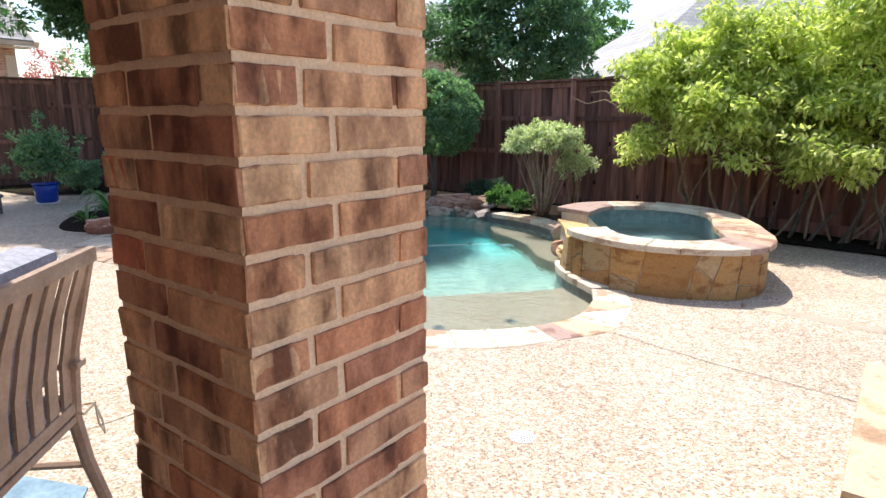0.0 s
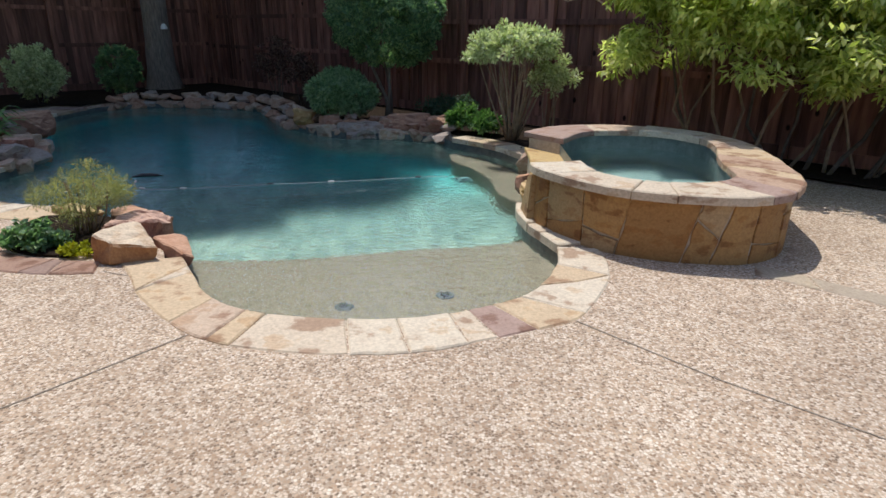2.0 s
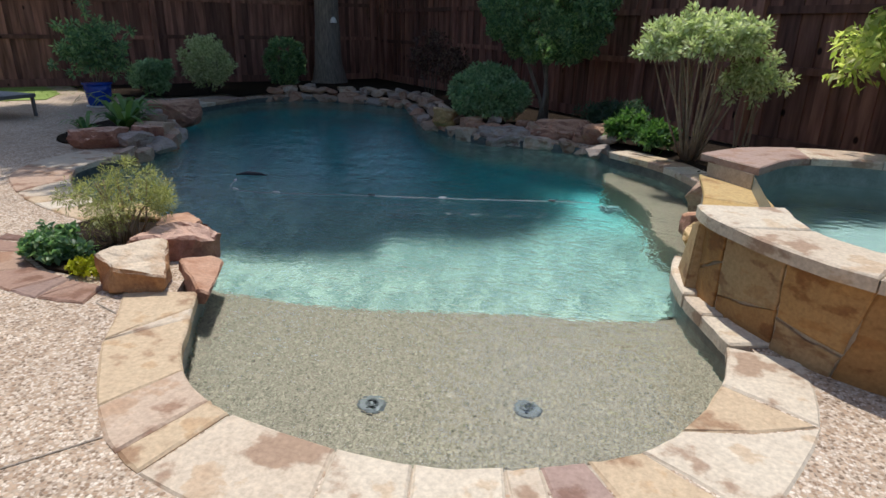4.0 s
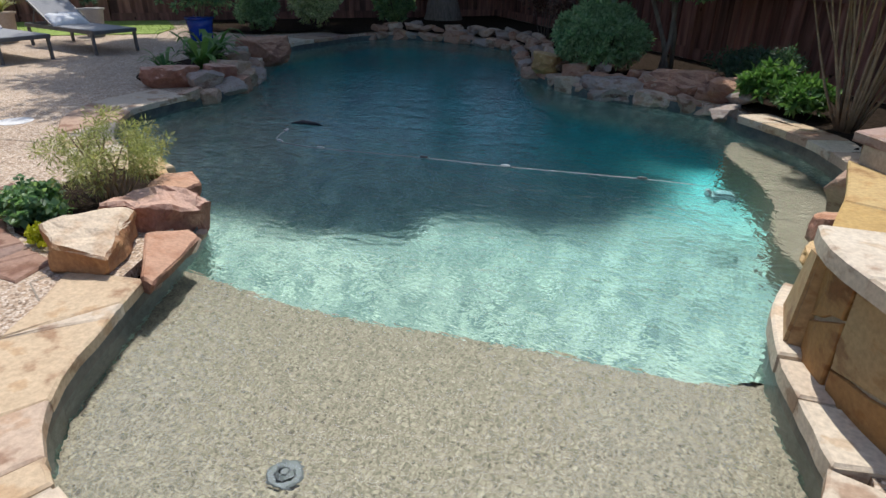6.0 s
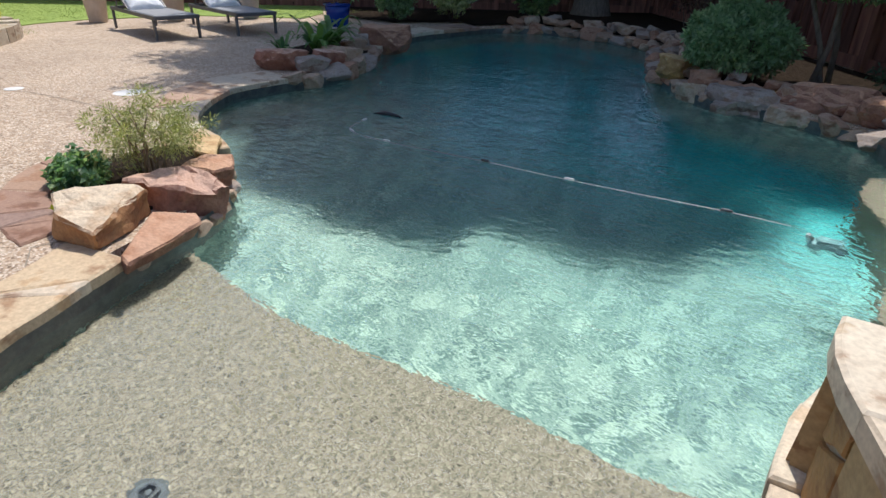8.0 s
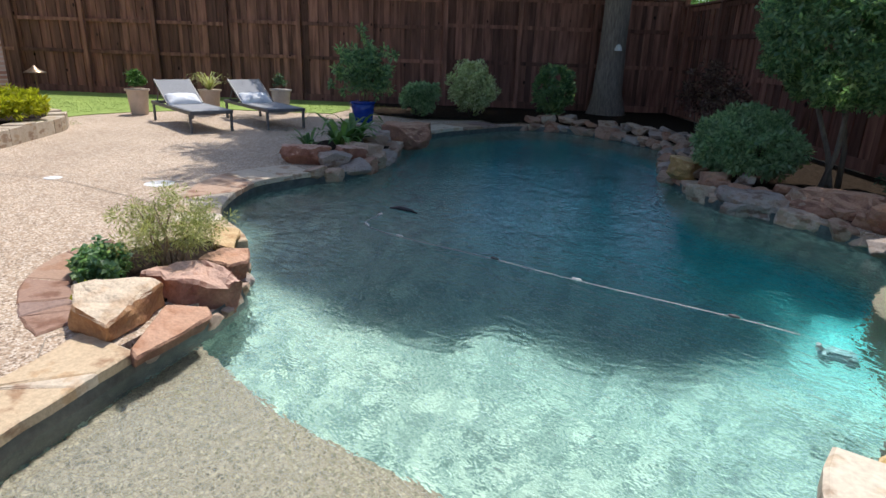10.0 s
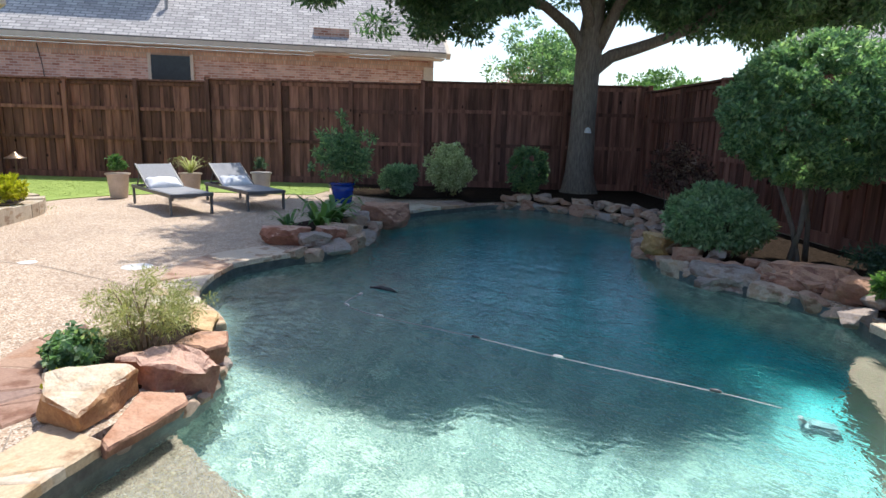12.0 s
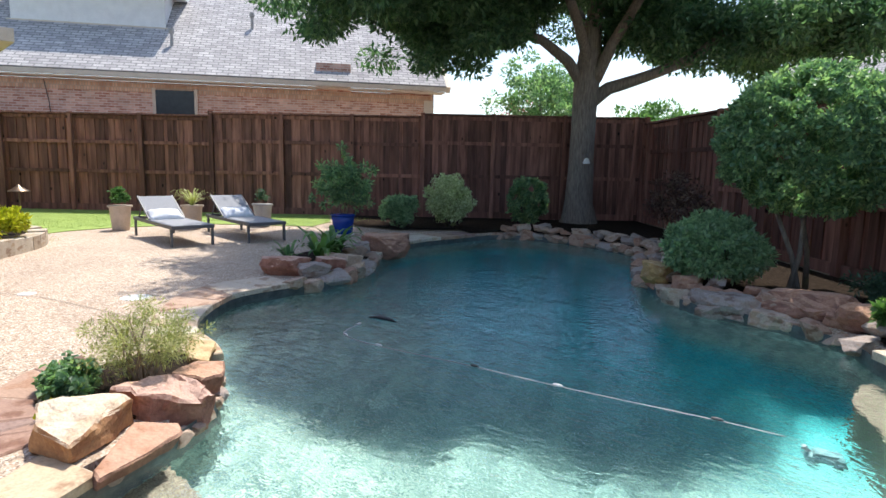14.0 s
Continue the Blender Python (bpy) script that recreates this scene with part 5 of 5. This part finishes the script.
part("bell_body", lathe(bmesh.new(), [(0.02, 0.1), (0.055, 0.07), (0.075, 0.02), (0.085, -0.03), (0.0805, -0.035)], 14), M_WHITE, bell)
part("hanger", tube(bmesh.new(), [(0, 0, 0.09), (0.01, 0, 0.16), (-0.03, 0, 0.2)], 0.006, 6), M_METAL, bell)

# ---- pots ----


def pot(name, label, at, profile, material, rim_label=""):
    t = thing(name, label, "pot", at=at)
    part("body", lathe(bmesh.new(), profile, 28), material, t, smooth=True)
    r = profile[-1][0]
    h = profile[-1][1]
    part("rim", lathe(bmesh.new(), [(r, h - 0.035), (r + 0.018, h - 0.03), (r + 0.018, h), (r - 0.02, h), (r - 0.03, h - 0.03)], 28), material, t)
    part("soil", lathe(bmesh.new(), [(r - 0.03, h - 0.06), (r - 0.028, h - 0.031)], 20), M_SOIL, t)
    return t


BP = (-7.887, 11.236)
pot("planter_pot", "glossy cobalt blue glazed pot on the deck", (*BP, 0.03), [(0.16, 0.0), (0.18, 0.03), (0.20, 0.2), (0.225, 0.38)], M_BLUE)
saucer = tagged(mesh_ob("saucer", lathe(bmesh.new(), [(0.19, 0.0), (0.21, 0.012), (0.215, 0.03), (0.19, 0.03)], 28), M_WHITE), "pale round saucer under the blue pot", "saucer")
saucer.location = (*BP, 0.0)
shrub("potted_tree", "leafy dark green plant growing in the blue pot", (*BP, 0.38), (0.03, 0.03, 0.56), (0.58, 0.56, 0.6), 110, 40, 0.08, M_TOPIARY, 6, M_STEM, 0.012, 41, 0.12, 0.35, -0.85, lump=0.3, category="plant")
CP = [(0.145, 0.0), (0.15, 0.02), (0.19, 0.42), (0.2, 0.47)]
P1, P2, P3 = (-10.909, 8.236), (-10.418, 9.404), (-10.113, 10.745)
pot("planter_pot", "tall tapered pale clay pot beside the lounger", (*P1, 0.0), CP, M_CLAY)
pot("planter_pot", "tall tapered pale clay pot between the loungers", (*P2, 0.0), CP, M_CLAY)
pot("planter_pot", "tapered grey pot behind the lounger", (*P3, 0.0), CP, M_GREYPOT)
shrub("potted_plant", "upright green herb in the clay pot", (*P1, 0.44), (0, 0, 0.16), (0.17, 0.17, 0.2), 45, 30, 0.05, M_FERN, 0, None, 0.01, 42, 0.06, 0.3, -0.4, category="plant")
shrub("potted_plant", "small grey green rosemary in the grey pot", (*P3, 0.44), (0, 0, 0.16), (0.14, 0.14, 0.2), 40, 30, 0.045, M_JUNIPER, 0, None, 0.01, 43, 0.05, 0.3, -0.4, category="plant", aspect=5)


def blades(bm, n, length_, width, seed, rise=1.0, leaflets=0):
    """Arching strap leaves from a crown; with leaflets they become pinnate fronds."""
    rng = random.Random(seed)
    for _ in range(n):
        a, l, up = rng.uniform(0, math.tau), length_ * rng.uniform(0.7, 1.15), rise * rng.uniform(0.6, 1.3)
        d, s = Vector((math.cos(a), math.sin(a), 0)), Vector((-math.sin(a), math.cos(a), 0))
        pts = [d * l * t * 0.9 + Z * (l * up * (t - 0.75 * t * t) * 1.2) for t in (0, 0.2, 0.4, 0.6, 0.8, 1.0)]
        if leaflets:
            for k in range(leaflets):
                t = 0.15 + 0.85 * k / leaflets
                i = min(4, int(t * 5))
                p = pts[i].lerp(pts[i + 1], t * 5 - i)
                w = width * (1 - abs(t - 0.45)) * 1.1
                for sg in (-1, 1):
                    q = p + s * sg * w + d * w * 0.5 + Z * w * 0.25
                    v = [bm.verts.new(x) for x in (p - d * 0.007, p + d * 0.007, q)]
                    bm.faces.new(v)
        ws = [0.5, 0.9, 1.0, 0.8, 0.5, 0.05] if not leaflets else [0.06] * 6
        row = [(bm.verts.new(p + s * width * w * 0.5), bm.verts.new(p - s * width * w * 0.5)) for p, w in zip(pts, ws)]
        for (a0, b0), (a1, b1) in zip(row, row[1:]):
            bm.faces.new((a0, b0, b1, a1))
    return bm


g = thing("ornamental_grass", "spiky yellow green grass in the clay pot", "plant", at=(*P2, 0.44))
part("leaves", blades(bmesh.new(), 46, 0.5, 0.022, 51, 1.3), M_FEATHER, g)
for at, s in (((-5.291, 9.109, 0.022), 1.0), ((-5.618, 9.545, 0.022), 1.0), ((-5.564, 8.782, 0.022), 0.6)):
    g = thing("cycad", "dark green sago palm fronds behind pool rocks", "plant", "sago palms", at=at)
    part("fronds", blades(bmesh.new(), int(28 * s), 0.54 * s, 0.08 * s, int(60 + 100 * at[1]), 1.7), M_FERN, g)
    part("stem", lathe(bmesh.new(), [(0.05 * s, -0.02), (0.06 * s, 0.03), (0.03 * s, 0.06)], 10), M_BARK, g)

# ---- loungers ----


def lounger(at, turn, label):
    """A sling lounger along local x, its foot at x = 0 and its raised head at the far end."""
    t = thing("sun_lounger", label, "lounger", "sun loungers by the pool", at=at, turn=turn)
    w, l, h, b = 0.64, 2.0, 0.34, 1.22
    for y in (-w / 2, w / 2):
        bm = bmesh.new()
        box(bm, l, 0.035, 0.055, (l / 2, y, h - 0.03), bevel=0.006)
        part("side_rail", bm, M_METAL, t)
        for x in (0.06, l - 0.08):
            bm = bmesh.new()
            box(bm, 0.05, 0.035, h - 0.05, (x, y, (h - 0.05) / 2), bevel=0.005)
            part("leg", bm, M_METAL, t)
    for x in (0.0, l):
        bm = bmesh.new()
        box(bm, 0.04, w, 0.05, (x, 0, h - 0.03), bevel=0.006)
        part("end_rail", bm, M_METAL, t)
    bm = bmesh.new()
    box(bm, b, w - 0.05, 0.012, (b / 2 + 0.02, 0, h - 0.006))
    part("sling_seat", bm, M_SLING, t)
    a = radians(30)
    back = Matrix.Translation((b, 0, h + 0.005)) @ Matrix.Rotation(-a, 4, "Y")
    bm = bmesh.new()
    box(bm, 0.70, w - 0.06, 0.014, (0.35, 0, 0))
    bm.transform(back)
    part("backrest", bm, M_SLING, t)
    for y in (-w / 2 + 0.03, w / 2 - 0.03):
        bm = bmesh.new()
        box(bm, 0.72, 0.028, 0.035, (0.36, y, -0.008), bevel=0.005)
        bm.transform(back)
        part("back_frame", bm, M_METAL, t)
        bm = bmesh.new()
        tube(bm, [(b + 0.42, y, h + 0.225), (b + 0.6, y, h - 0.04)], 0.012, 6)
        part("prop", bm, M_METAL, t)
    return t


def towel(at, turn, label):
    bm = bmesh.new()
    bmesh.ops.create_grid(bm, x_segments=16, y_segments=14, size=0.5)
    for v in bm.verts:
        x, y = v.co.x, v.co.y
        e = max(abs(x), abs(y)) * 2
        v.co.z = 0.10 * (1 - min(1, e) ** 4) + 0.022 * noise.noise(Vector((x * 6, y * 6, at[0])))
        v.co.x, v.co.y = x * 0.34, y * 0.56
    ob = mesh_ob("pillow", bm, M_TOWEL, True)
    lo = ob.modifiers.new("thick", "SOLIDIFY")
    lo.thickness = 0.03
    ob.matrix_basis = pose(*at, 0, 0, turn) @ pose(0, 0, 0, 0, -24, 0)
    return tagged(ob, label, "pillow")


L1, L2 = (-7.964, 8.465), (-7.8, 9.655)
lounger((*L1, 0.0), 178.5, "dark grey framed sling lounger in sun on the deck")
lounger((*L2, 0.0), 177.0, "dark grey framed sling lounger partly in shade")
towel((L1[0] - 1.27, L1[1] + 0.02, 0.385), 178, "white rumpled pillow on the sunlit lounger")
towel((L2[0] - 1.27, L2[1] + 0.05, 0.385), 176, "white striped pillow on the shaded lounger")

# ---- stone planter, path light, deck lids, cleaner ----
planter = thing("stone_planter", "low curved planter edged with pale chopped stone", "planter")
front = curve([(-6.982, 4.691), (-7.636, 5.564), (-8.345, 6.109), (-9.164, 6.655), (-9.927, 6.818), (-10.909, 6.491)], 0.1)
stones(planter, "edging_stone", front, offset(front, -0.25), -0.03, 0.2, 0.3, M_STONEW, 61, split=0.0, lift=0.04)
part("soil", prism(bmesh.new(), offset(front, -0.2) + [(-11.127, 6.109), (-10.364, 3.927), (-7.418, 4.145)], -0.03, 0.16), M_SOIL, planter)
lt = thing("path_light", "bronze mushroom path light on a thin stake", "path light", at=(-9.83, 6.5, 0.155))
part("stake", tube(bmesh.new(), [(0, 0, 0), (0, 0, 0.68)], 0.011, 8), M_BRONZE, lt)
part("shade", lathe(bmesh.new(), [(0.155, 0.66), (0.15, 0.672), (0.09, 0.70), (0.03, 0.745), (0.012, 0.77)], 20), M_BRONZE, lt, smooth=True)
for at, r, label in (((-4.756, 6.633, 0), 0.13, "round white skimmer lid set in the deck"), ((-5.585, 5.858, 0), 0.07, "small round white lid set in the deck")):
    t = thing("skimmer_lid", label, "deck lid", at=at)
    part("lid", lathe(bmesh.new(), [(r, -0.01), (r, 0.004), (r - 0.01, 0.006)], 28), M_WHITE, t)
    part("ring", lathe(bmesh.new(), [(r + 0.015, -0.01), (r + 0.015, 0.0035)], 28), M_WHITE, t)
dr = thing("deck_drain", "round white slotted drain grate in the deck", "drain", at=(0.469, 2.88, 0))
part("frame", lathe(bmesh.new(), [(0.068, -0.01), (0.068, 0.004), (0.060, 0.005), (0.058, 0.001)], 28), M_WHITE, dr)
part("well", lathe(bmesh.new(), [(0.058, -0.008), (0.058, 0.0035)], 28), M_DARKPLASTIC, dr)
for k in range(7):
    x = -0.048 + 0.016 * k
    bm = bmesh.new()
    box(bm, 0.0085, 2 * math.sqrt(max(0.0, 0.058**2 - x * x)), 0.003, (x, 0, 0.0048), Matrix.Rotation(0, 4, "Z"))
    s = part("slat", bm, M_WHITE, dr)
    s.rotation_euler = (0, 0, radians(-55))
HOSE = [(-2.89, 8.03), (-2.8, 7.8), (-2.66, 7.69), (-2.28, 7.71), (-1.43, 7.94), (-0.72, 8.1), (0.25, 8.37), (0.6, 8.44)]
hose = thing("cleaner_hose", "thin white floating hose of the pool cleaner", "pool hose")
hp = curve(HOSE, 0.06)
part("hose", tube(bmesh.new(), [(x, y, WATER_Z + 0.002) for x, y in hp], 0.0034, 6), M_HOSE, hose, smooth=True)
for i in (1, 6, 13, 27, 38, 54):
    x, y = hp[min(i, len(hp) - 2)]
    x2, y2 = hp[min(i + 1, len(hp) - 1)]
    bm = bmesh.new()
    lathe(bm, [(0.004, -0.035), (0.009, -0.028), (0.011, 0.0), (0.009, 0.028), (0.004, 0.035)], 12)
    bm.transform(Matrix.Translation((x, y, WATER_Z + 0.01)) @ Matrix.Rotation(math.atan2(y2 - y, x2 - x), 4, "Z") @ Matrix.Rotation(radians(90), 4, "Y"))
    part("float", bm, M_WHITE if i in (1, 6, 13, 38) else M_METAL, hose, smooth=True)
weight = tagged(mesh_ob("hose_weight", tube(bmesh.new(), [(-3.03, 8.22, WATER_Z), (-2.93, 8.27, WATER_Z + 0.012), (-2.8, 8.3, WATER_Z + 0.008), (-2.72, 8.31, WATER_Z - 0.002)], [0.008, 0.024, 0.02, 0.006], 8), M_DARKPLASTIC, True), "dark slender float drifting near the hose end", "float")
cl = thing("pool_cleaner", "pale aqua pool cleaner just under the water", "pool cleaner", at=(0.78, 8.52, -0.32), turn=25)
bm = bmesh.new()
box(bm, 0.2, 0.14, 0.07, (0, 0, 0), bevel=0.028)
part("body", bm, M_AQUA, cl, smooth=True)
bm = bmesh.new()
box(bm, 0.13, 0.08, 0.05, (0.01, 0, 0.05), bevel=0.022)
part("top", bm, M_AQUA, cl, smooth=True)
part("hose_socket", tube(bmesh.new(), [(-0.08, 0, 0.05), (-0.1, 0, 0.12)], 0.014, 10), M_HOSE, cl)
for x in (-0.06, 0.06):
    for y in (-0.078, 0.078):
        bm = bmesh.new()
        lathe(bm, [(0.026, -0.012), (0.032, 0.0), (0.026, 0.012)], 16)
        bm.transform(Matrix.Translation((x, y, -0.035)) @ Matrix.Rotation(radians(90), 4, "X"))
        part("wheel", bm, M_AQUA, cl)

# ---- neighbouring houses and trees ----


def panel(name, parent, sx, sy, sz, at, rot, material, label=""):
    bm = bmesh.new()
    box(bm, sx, sy, sz)
    ob = part(name, bm, material, parent, label)
    ob.matrix_basis = Matrix.Translation(at) @ rot
    return ob


I4 = Matrix()
nb = thing("house", "neighbouring brick house with grey shingle roof and dormer", "house", at=(-12.927, 19.135, 0), turn=math.degrees(math.atan2(-0.853, -0.521)))
# local: x runs along the wall to the west, -y away behind the wall
EAVE = 3.85
panel("wall", nb, 20.0, 0.25, EAVE, (10.7, -0.6, EAVE / 2 - 0.2), I4, M_WALLBRICK)
panel("frieze", nb, 20.0, 0.04, 0.24, (10.7, -0.45, EAVE - 0.38), I4, M_SOLDIER)
panel("gutter", nb, 20.6, 0.14, 0.13, (10.6, 0.0, EAVE - 0.06), I4, M_TRIM, "cream gutter")
panel("soffit", nb, 20.5, 0.6, 0.04, (10.6, -0.3, EAVE - 0.16), I4, M_TRIM)
PITCH = radians(38)
panel("roof", nb, 20.6, 0.12, 9.0, (10.6, -math.cos(PITCH) * 4.5, EAVE + math.sin(PITCH) * 4.5), Matrix.Rotation(radians(90) - PITCH, 4, "X"), M_ROOF, "grey shingle roof")
panel("corner_board", nb, 0.3, 0.06, EAVE - 0.2, (0.82, -0.44, EAVE / 2 - 0.3), I4, M_TRIM, "cream corner board")
panel("rake_board", nb, 0.14, 0.22, 9.1, (0.24, -math.cos(PITCH) * 4.5, EAVE - 0.05 + math.sin(PITCH) * 4.5), Matrix.Rotation(radians(90) - PITCH, 4, "X"), M_TRIM)
bm = bmesh.new()
v = [bm.verts.new(p) for p in ((0.6, -0.6, -0.2), (0.6, -13.0, -0.2), (0.6, -13.0, EAVE), (0.6, -6.8, EAVE + 4.8), (0.6, -0.6, EAVE))]
bm.faces.new(v)
bmesh.ops.solidify(bm, geom=bm.faces[:], thickness=0.2)
part("gable_wall", bm, M_WALLBRICK, nb)
win = panel("window", nb, 1.12, 0.1, 1.5, (8.75, -0.44, EAVE - 0.42 - 0.75), I4, M_SCREEN, "dark screened window")
for x in (-0.6, 0.6):
    panel("window_frame", win, 0.09, 0.14, 1.6, (x, 0, 0), I4, M_TRIM)
# dormer with white siding
panel("dormer_wall", nb, 4.5, 0.12, 1.25, (11.55, -2.2, EAVE + 2.3), I4, M_SIDING)
panel("dormer_side", nb, 0.12, 2.2, 1.25, (9.36, -3.25, EAVE + 2.3), I4, M_SIDING)
panel("dormer_flashing", nb, 4.7, 0.1, 0.08, (11.55, -2.12, EAVE + 1.7), I4, M_TRIM)
panel("dormer_eave", nb, 5.4, 4.2, 0.16, (11.55, -3.7, EAVE + 3.0), I4, M_SIDING)
for x, y in ((8.95, 1.25), (6.6, 2.4)):
    bm = bmesh.new()
    tube(bm, [(x, -y, EAVE + y * math.tan(PITCH)), (x, -y, EAVE + y * math.tan(PITCH) + 0.5)], 0.05, 10)
    tube(bm, [(x, -y, EAVE + y * math.tan(PITCH) + 0.46), (x, -y, EAVE + y * math.tan(PITCH) + 0.6)], 0.085, 10)
    part("vent_pipe", bm, M_GREYPOT, nb)
panel("chimney", nb, 1.1, 0.7, 0.9, (3.95, -0.75, EAVE + 0.2), I4, M_WALLBRICK)
bm = bmesh.new()
tube(bm, [(12.2, -0.42, 2.4), (12.25, -0.42, 3.0), (12.35, -0.42, 3.6)], 0.012, 6)
part("cable", bm, M_DARKPLASTIC, nb)

hb = thing("house", "distant pale roofed house beyond the fence", "house", at=(10.364, 26.182, 0), turn=10)
panel("wall", hb, 11.0, 8.0, 3.1, (0, 0, 1.5), I4, M_WALLBRICK)
bm = bmesh.new()
base = [(-6.2, -4.7, 3.0), (6.2, -4.7, 3.0), (6.2, 4.7, 3.0), (-6.2, 4.7, 3.0)]
top = [(0.5, 0, 7.5), (2.0, 0, 7.5)]
b = [bm.verts.new(p) for p in base]
t2 = [bm.verts.new(p) for p in top]
for f in ((b[0], b[1], t2[1], t2[0]), (b[1], b[2], t2[1]), (b[2], b[3], t2[0], t2[1]), (b[3], b[0], t2[0]), tuple(b[::-1])):
    bm.faces.new(f)
part("roof", bm, M_PALEROOF, hb, "pale grey hipped roof")

hc = thing("house", "distant brick house with a pale gable roof", "house", at=(-2.4, 32.727, 0), turn=-8)
panel("wall", hc, 7.0, 6.0, 4.6, (0, 0, 2.2), I4, M_WALLBRICK)
panel("roof", hc, 7.6, 0.12, 4.4, (0, -1.7, 5.9), Matrix.Rotation(radians(-50), 4, "X"), M_ROOF)
panel("roof", hc, 7.6, 0.12, 4.4, (0, 1.7, 5.9), Matrix.Rotation(radians(50), 4, "X"), M_ROOF)
w2 = panel("window", hc, 1.1, 0.1, 1.2, (0.3, -3.02, 3.6), I4, M_SCREEN)
panel("window_frame", w2, 1.25, 0.06, 0.1, (0, -0.03, 0.62), I4, M_TRIM)
hd = thing("house", "distant house with a pale hipped roof", "house", at=(-9.382, 32.727, 0), turn=20)
panel("wall", hd, 8.0, 6.0, 2.4, (0, 0, 1.1), I4, M_SIDING)
bm = bmesh.new()
b = [bm.verts.new(p) for p in ((-4.6, -3.6, 2.3), (4.6, -3.6, 2.3), (4.6, 3.6, 2.3), (-4.6, 3.6, 2.3))]
t2 = [bm.verts.new(p) for p in ((-1.2, 0, 3.9), (1.2, 0, 3.9))]
for f in ((b[0], b[1], t2[1], t2[0]), (b[1], b[2], t2[1]), (b[2], b[3], t2[0], t2[1]), (b[3], b[0], t2[0]), tuple(b[::-1])):
    bm.faces.new(f)
part("roof", bm, M_PALEROOF, hd)


def tree(label, at, centre, radii, n, per, leaf, material, seed, clump=0.4, trunk=0.16):
    t = thing("tree", label, "tree", at=at)
    cs = shell_centres(n, centre, radii, seed, 0.5, -0.85, 0.22)
    pts, out = clump_points(cs, clump, per, seed, 0.8)
    leaves_part("crown", leaf_mesh("crown", pts, leaf, material, seed, 2.0, 0.4, out, 0.2), t)
    c = Vector(centre)
    for k, tip in enumerate((c + Vector((0, 0, radii[2] * 0.5)), c + Vector((radii[0] * 0.5, 0, 0.2)), c - Vector((radii[0] * 0.5, 0.2, -0.1)))):
        bm = bmesh.new()
        f = Vector((0, 0, -0.1 if k == 0 else c.z * 0.45))
        tube(bm, [f, f.lerp(tip, 0.5) + Vector((0.05, 0, 0.1)), tip], [trunk, trunk * 0.7, trunk * 0.2] if k == 0 else [trunk * 0.6, trunk * 0.4, trunk * 0.15], 8)
        part("trunk" if k == 0 else "branch", bm, M_BARK, t, smooth=True)
    return t


tree("dense dark magnolia beyond the fence", (2.073, 20.182, -0.055), (-0.2, 0, 4.3), (2.7, 2.2, 2.9), 320, 90, 0.17, M_OAK, 81)
tree("bright green tree beyond the corner of the fence", (-13.309, 24.218, -0.055), (0, 0, 3.6), (1.9, 1.8, 1.9), 110, 80, 0.15, M_TOPIARY, 82)
tree("pale green tree far beyond the fence", (-12, 31.636, -0.055), (0, 0, 3.0), (2.6, 2.4, 1.5), 90, 70, 0.17, M_FERN, 83)
tree("crepe myrtle with pink blossom beyond the fence", (-25.2, 37.6, -0.055), (0, 0, 4.15), (1.65, 1.65, 1.65), 40, 70, 0.14, M_PINK, 84)
tree("tall green tree far behind the roofs", (7.2, 34.909, -0.055), (0, 0, 5.5), (2.4, 2.2, 2.4), 90, 80, 0.2, M_FERN, 85)
tree("small green tree between the houses", (-18.545, 33.818, -0.055), (0, 0, 4.6), (1.5, 1.5, 1.9), 60, 70, 0.2, M_TOPIARY, 86)

wing = thing("house", "brick corner of the house beside the lawn", "house", at=(-11.4, 6.327, 0))
panel("wall", wing, 4.0, 5.0, 3.3, (-2.0, -2.5, 1.6), I4, M_WALLBRICK)
panel("plinth", wing, 4.1, 5.1, 0.45, (-2.0, -2.5, 0.2), I4, M_STONEW)
panel("eave", wing, 4.9, 5.9, 0.22, (-2.0, -2.5, 3.36), I4, M_TRIM)
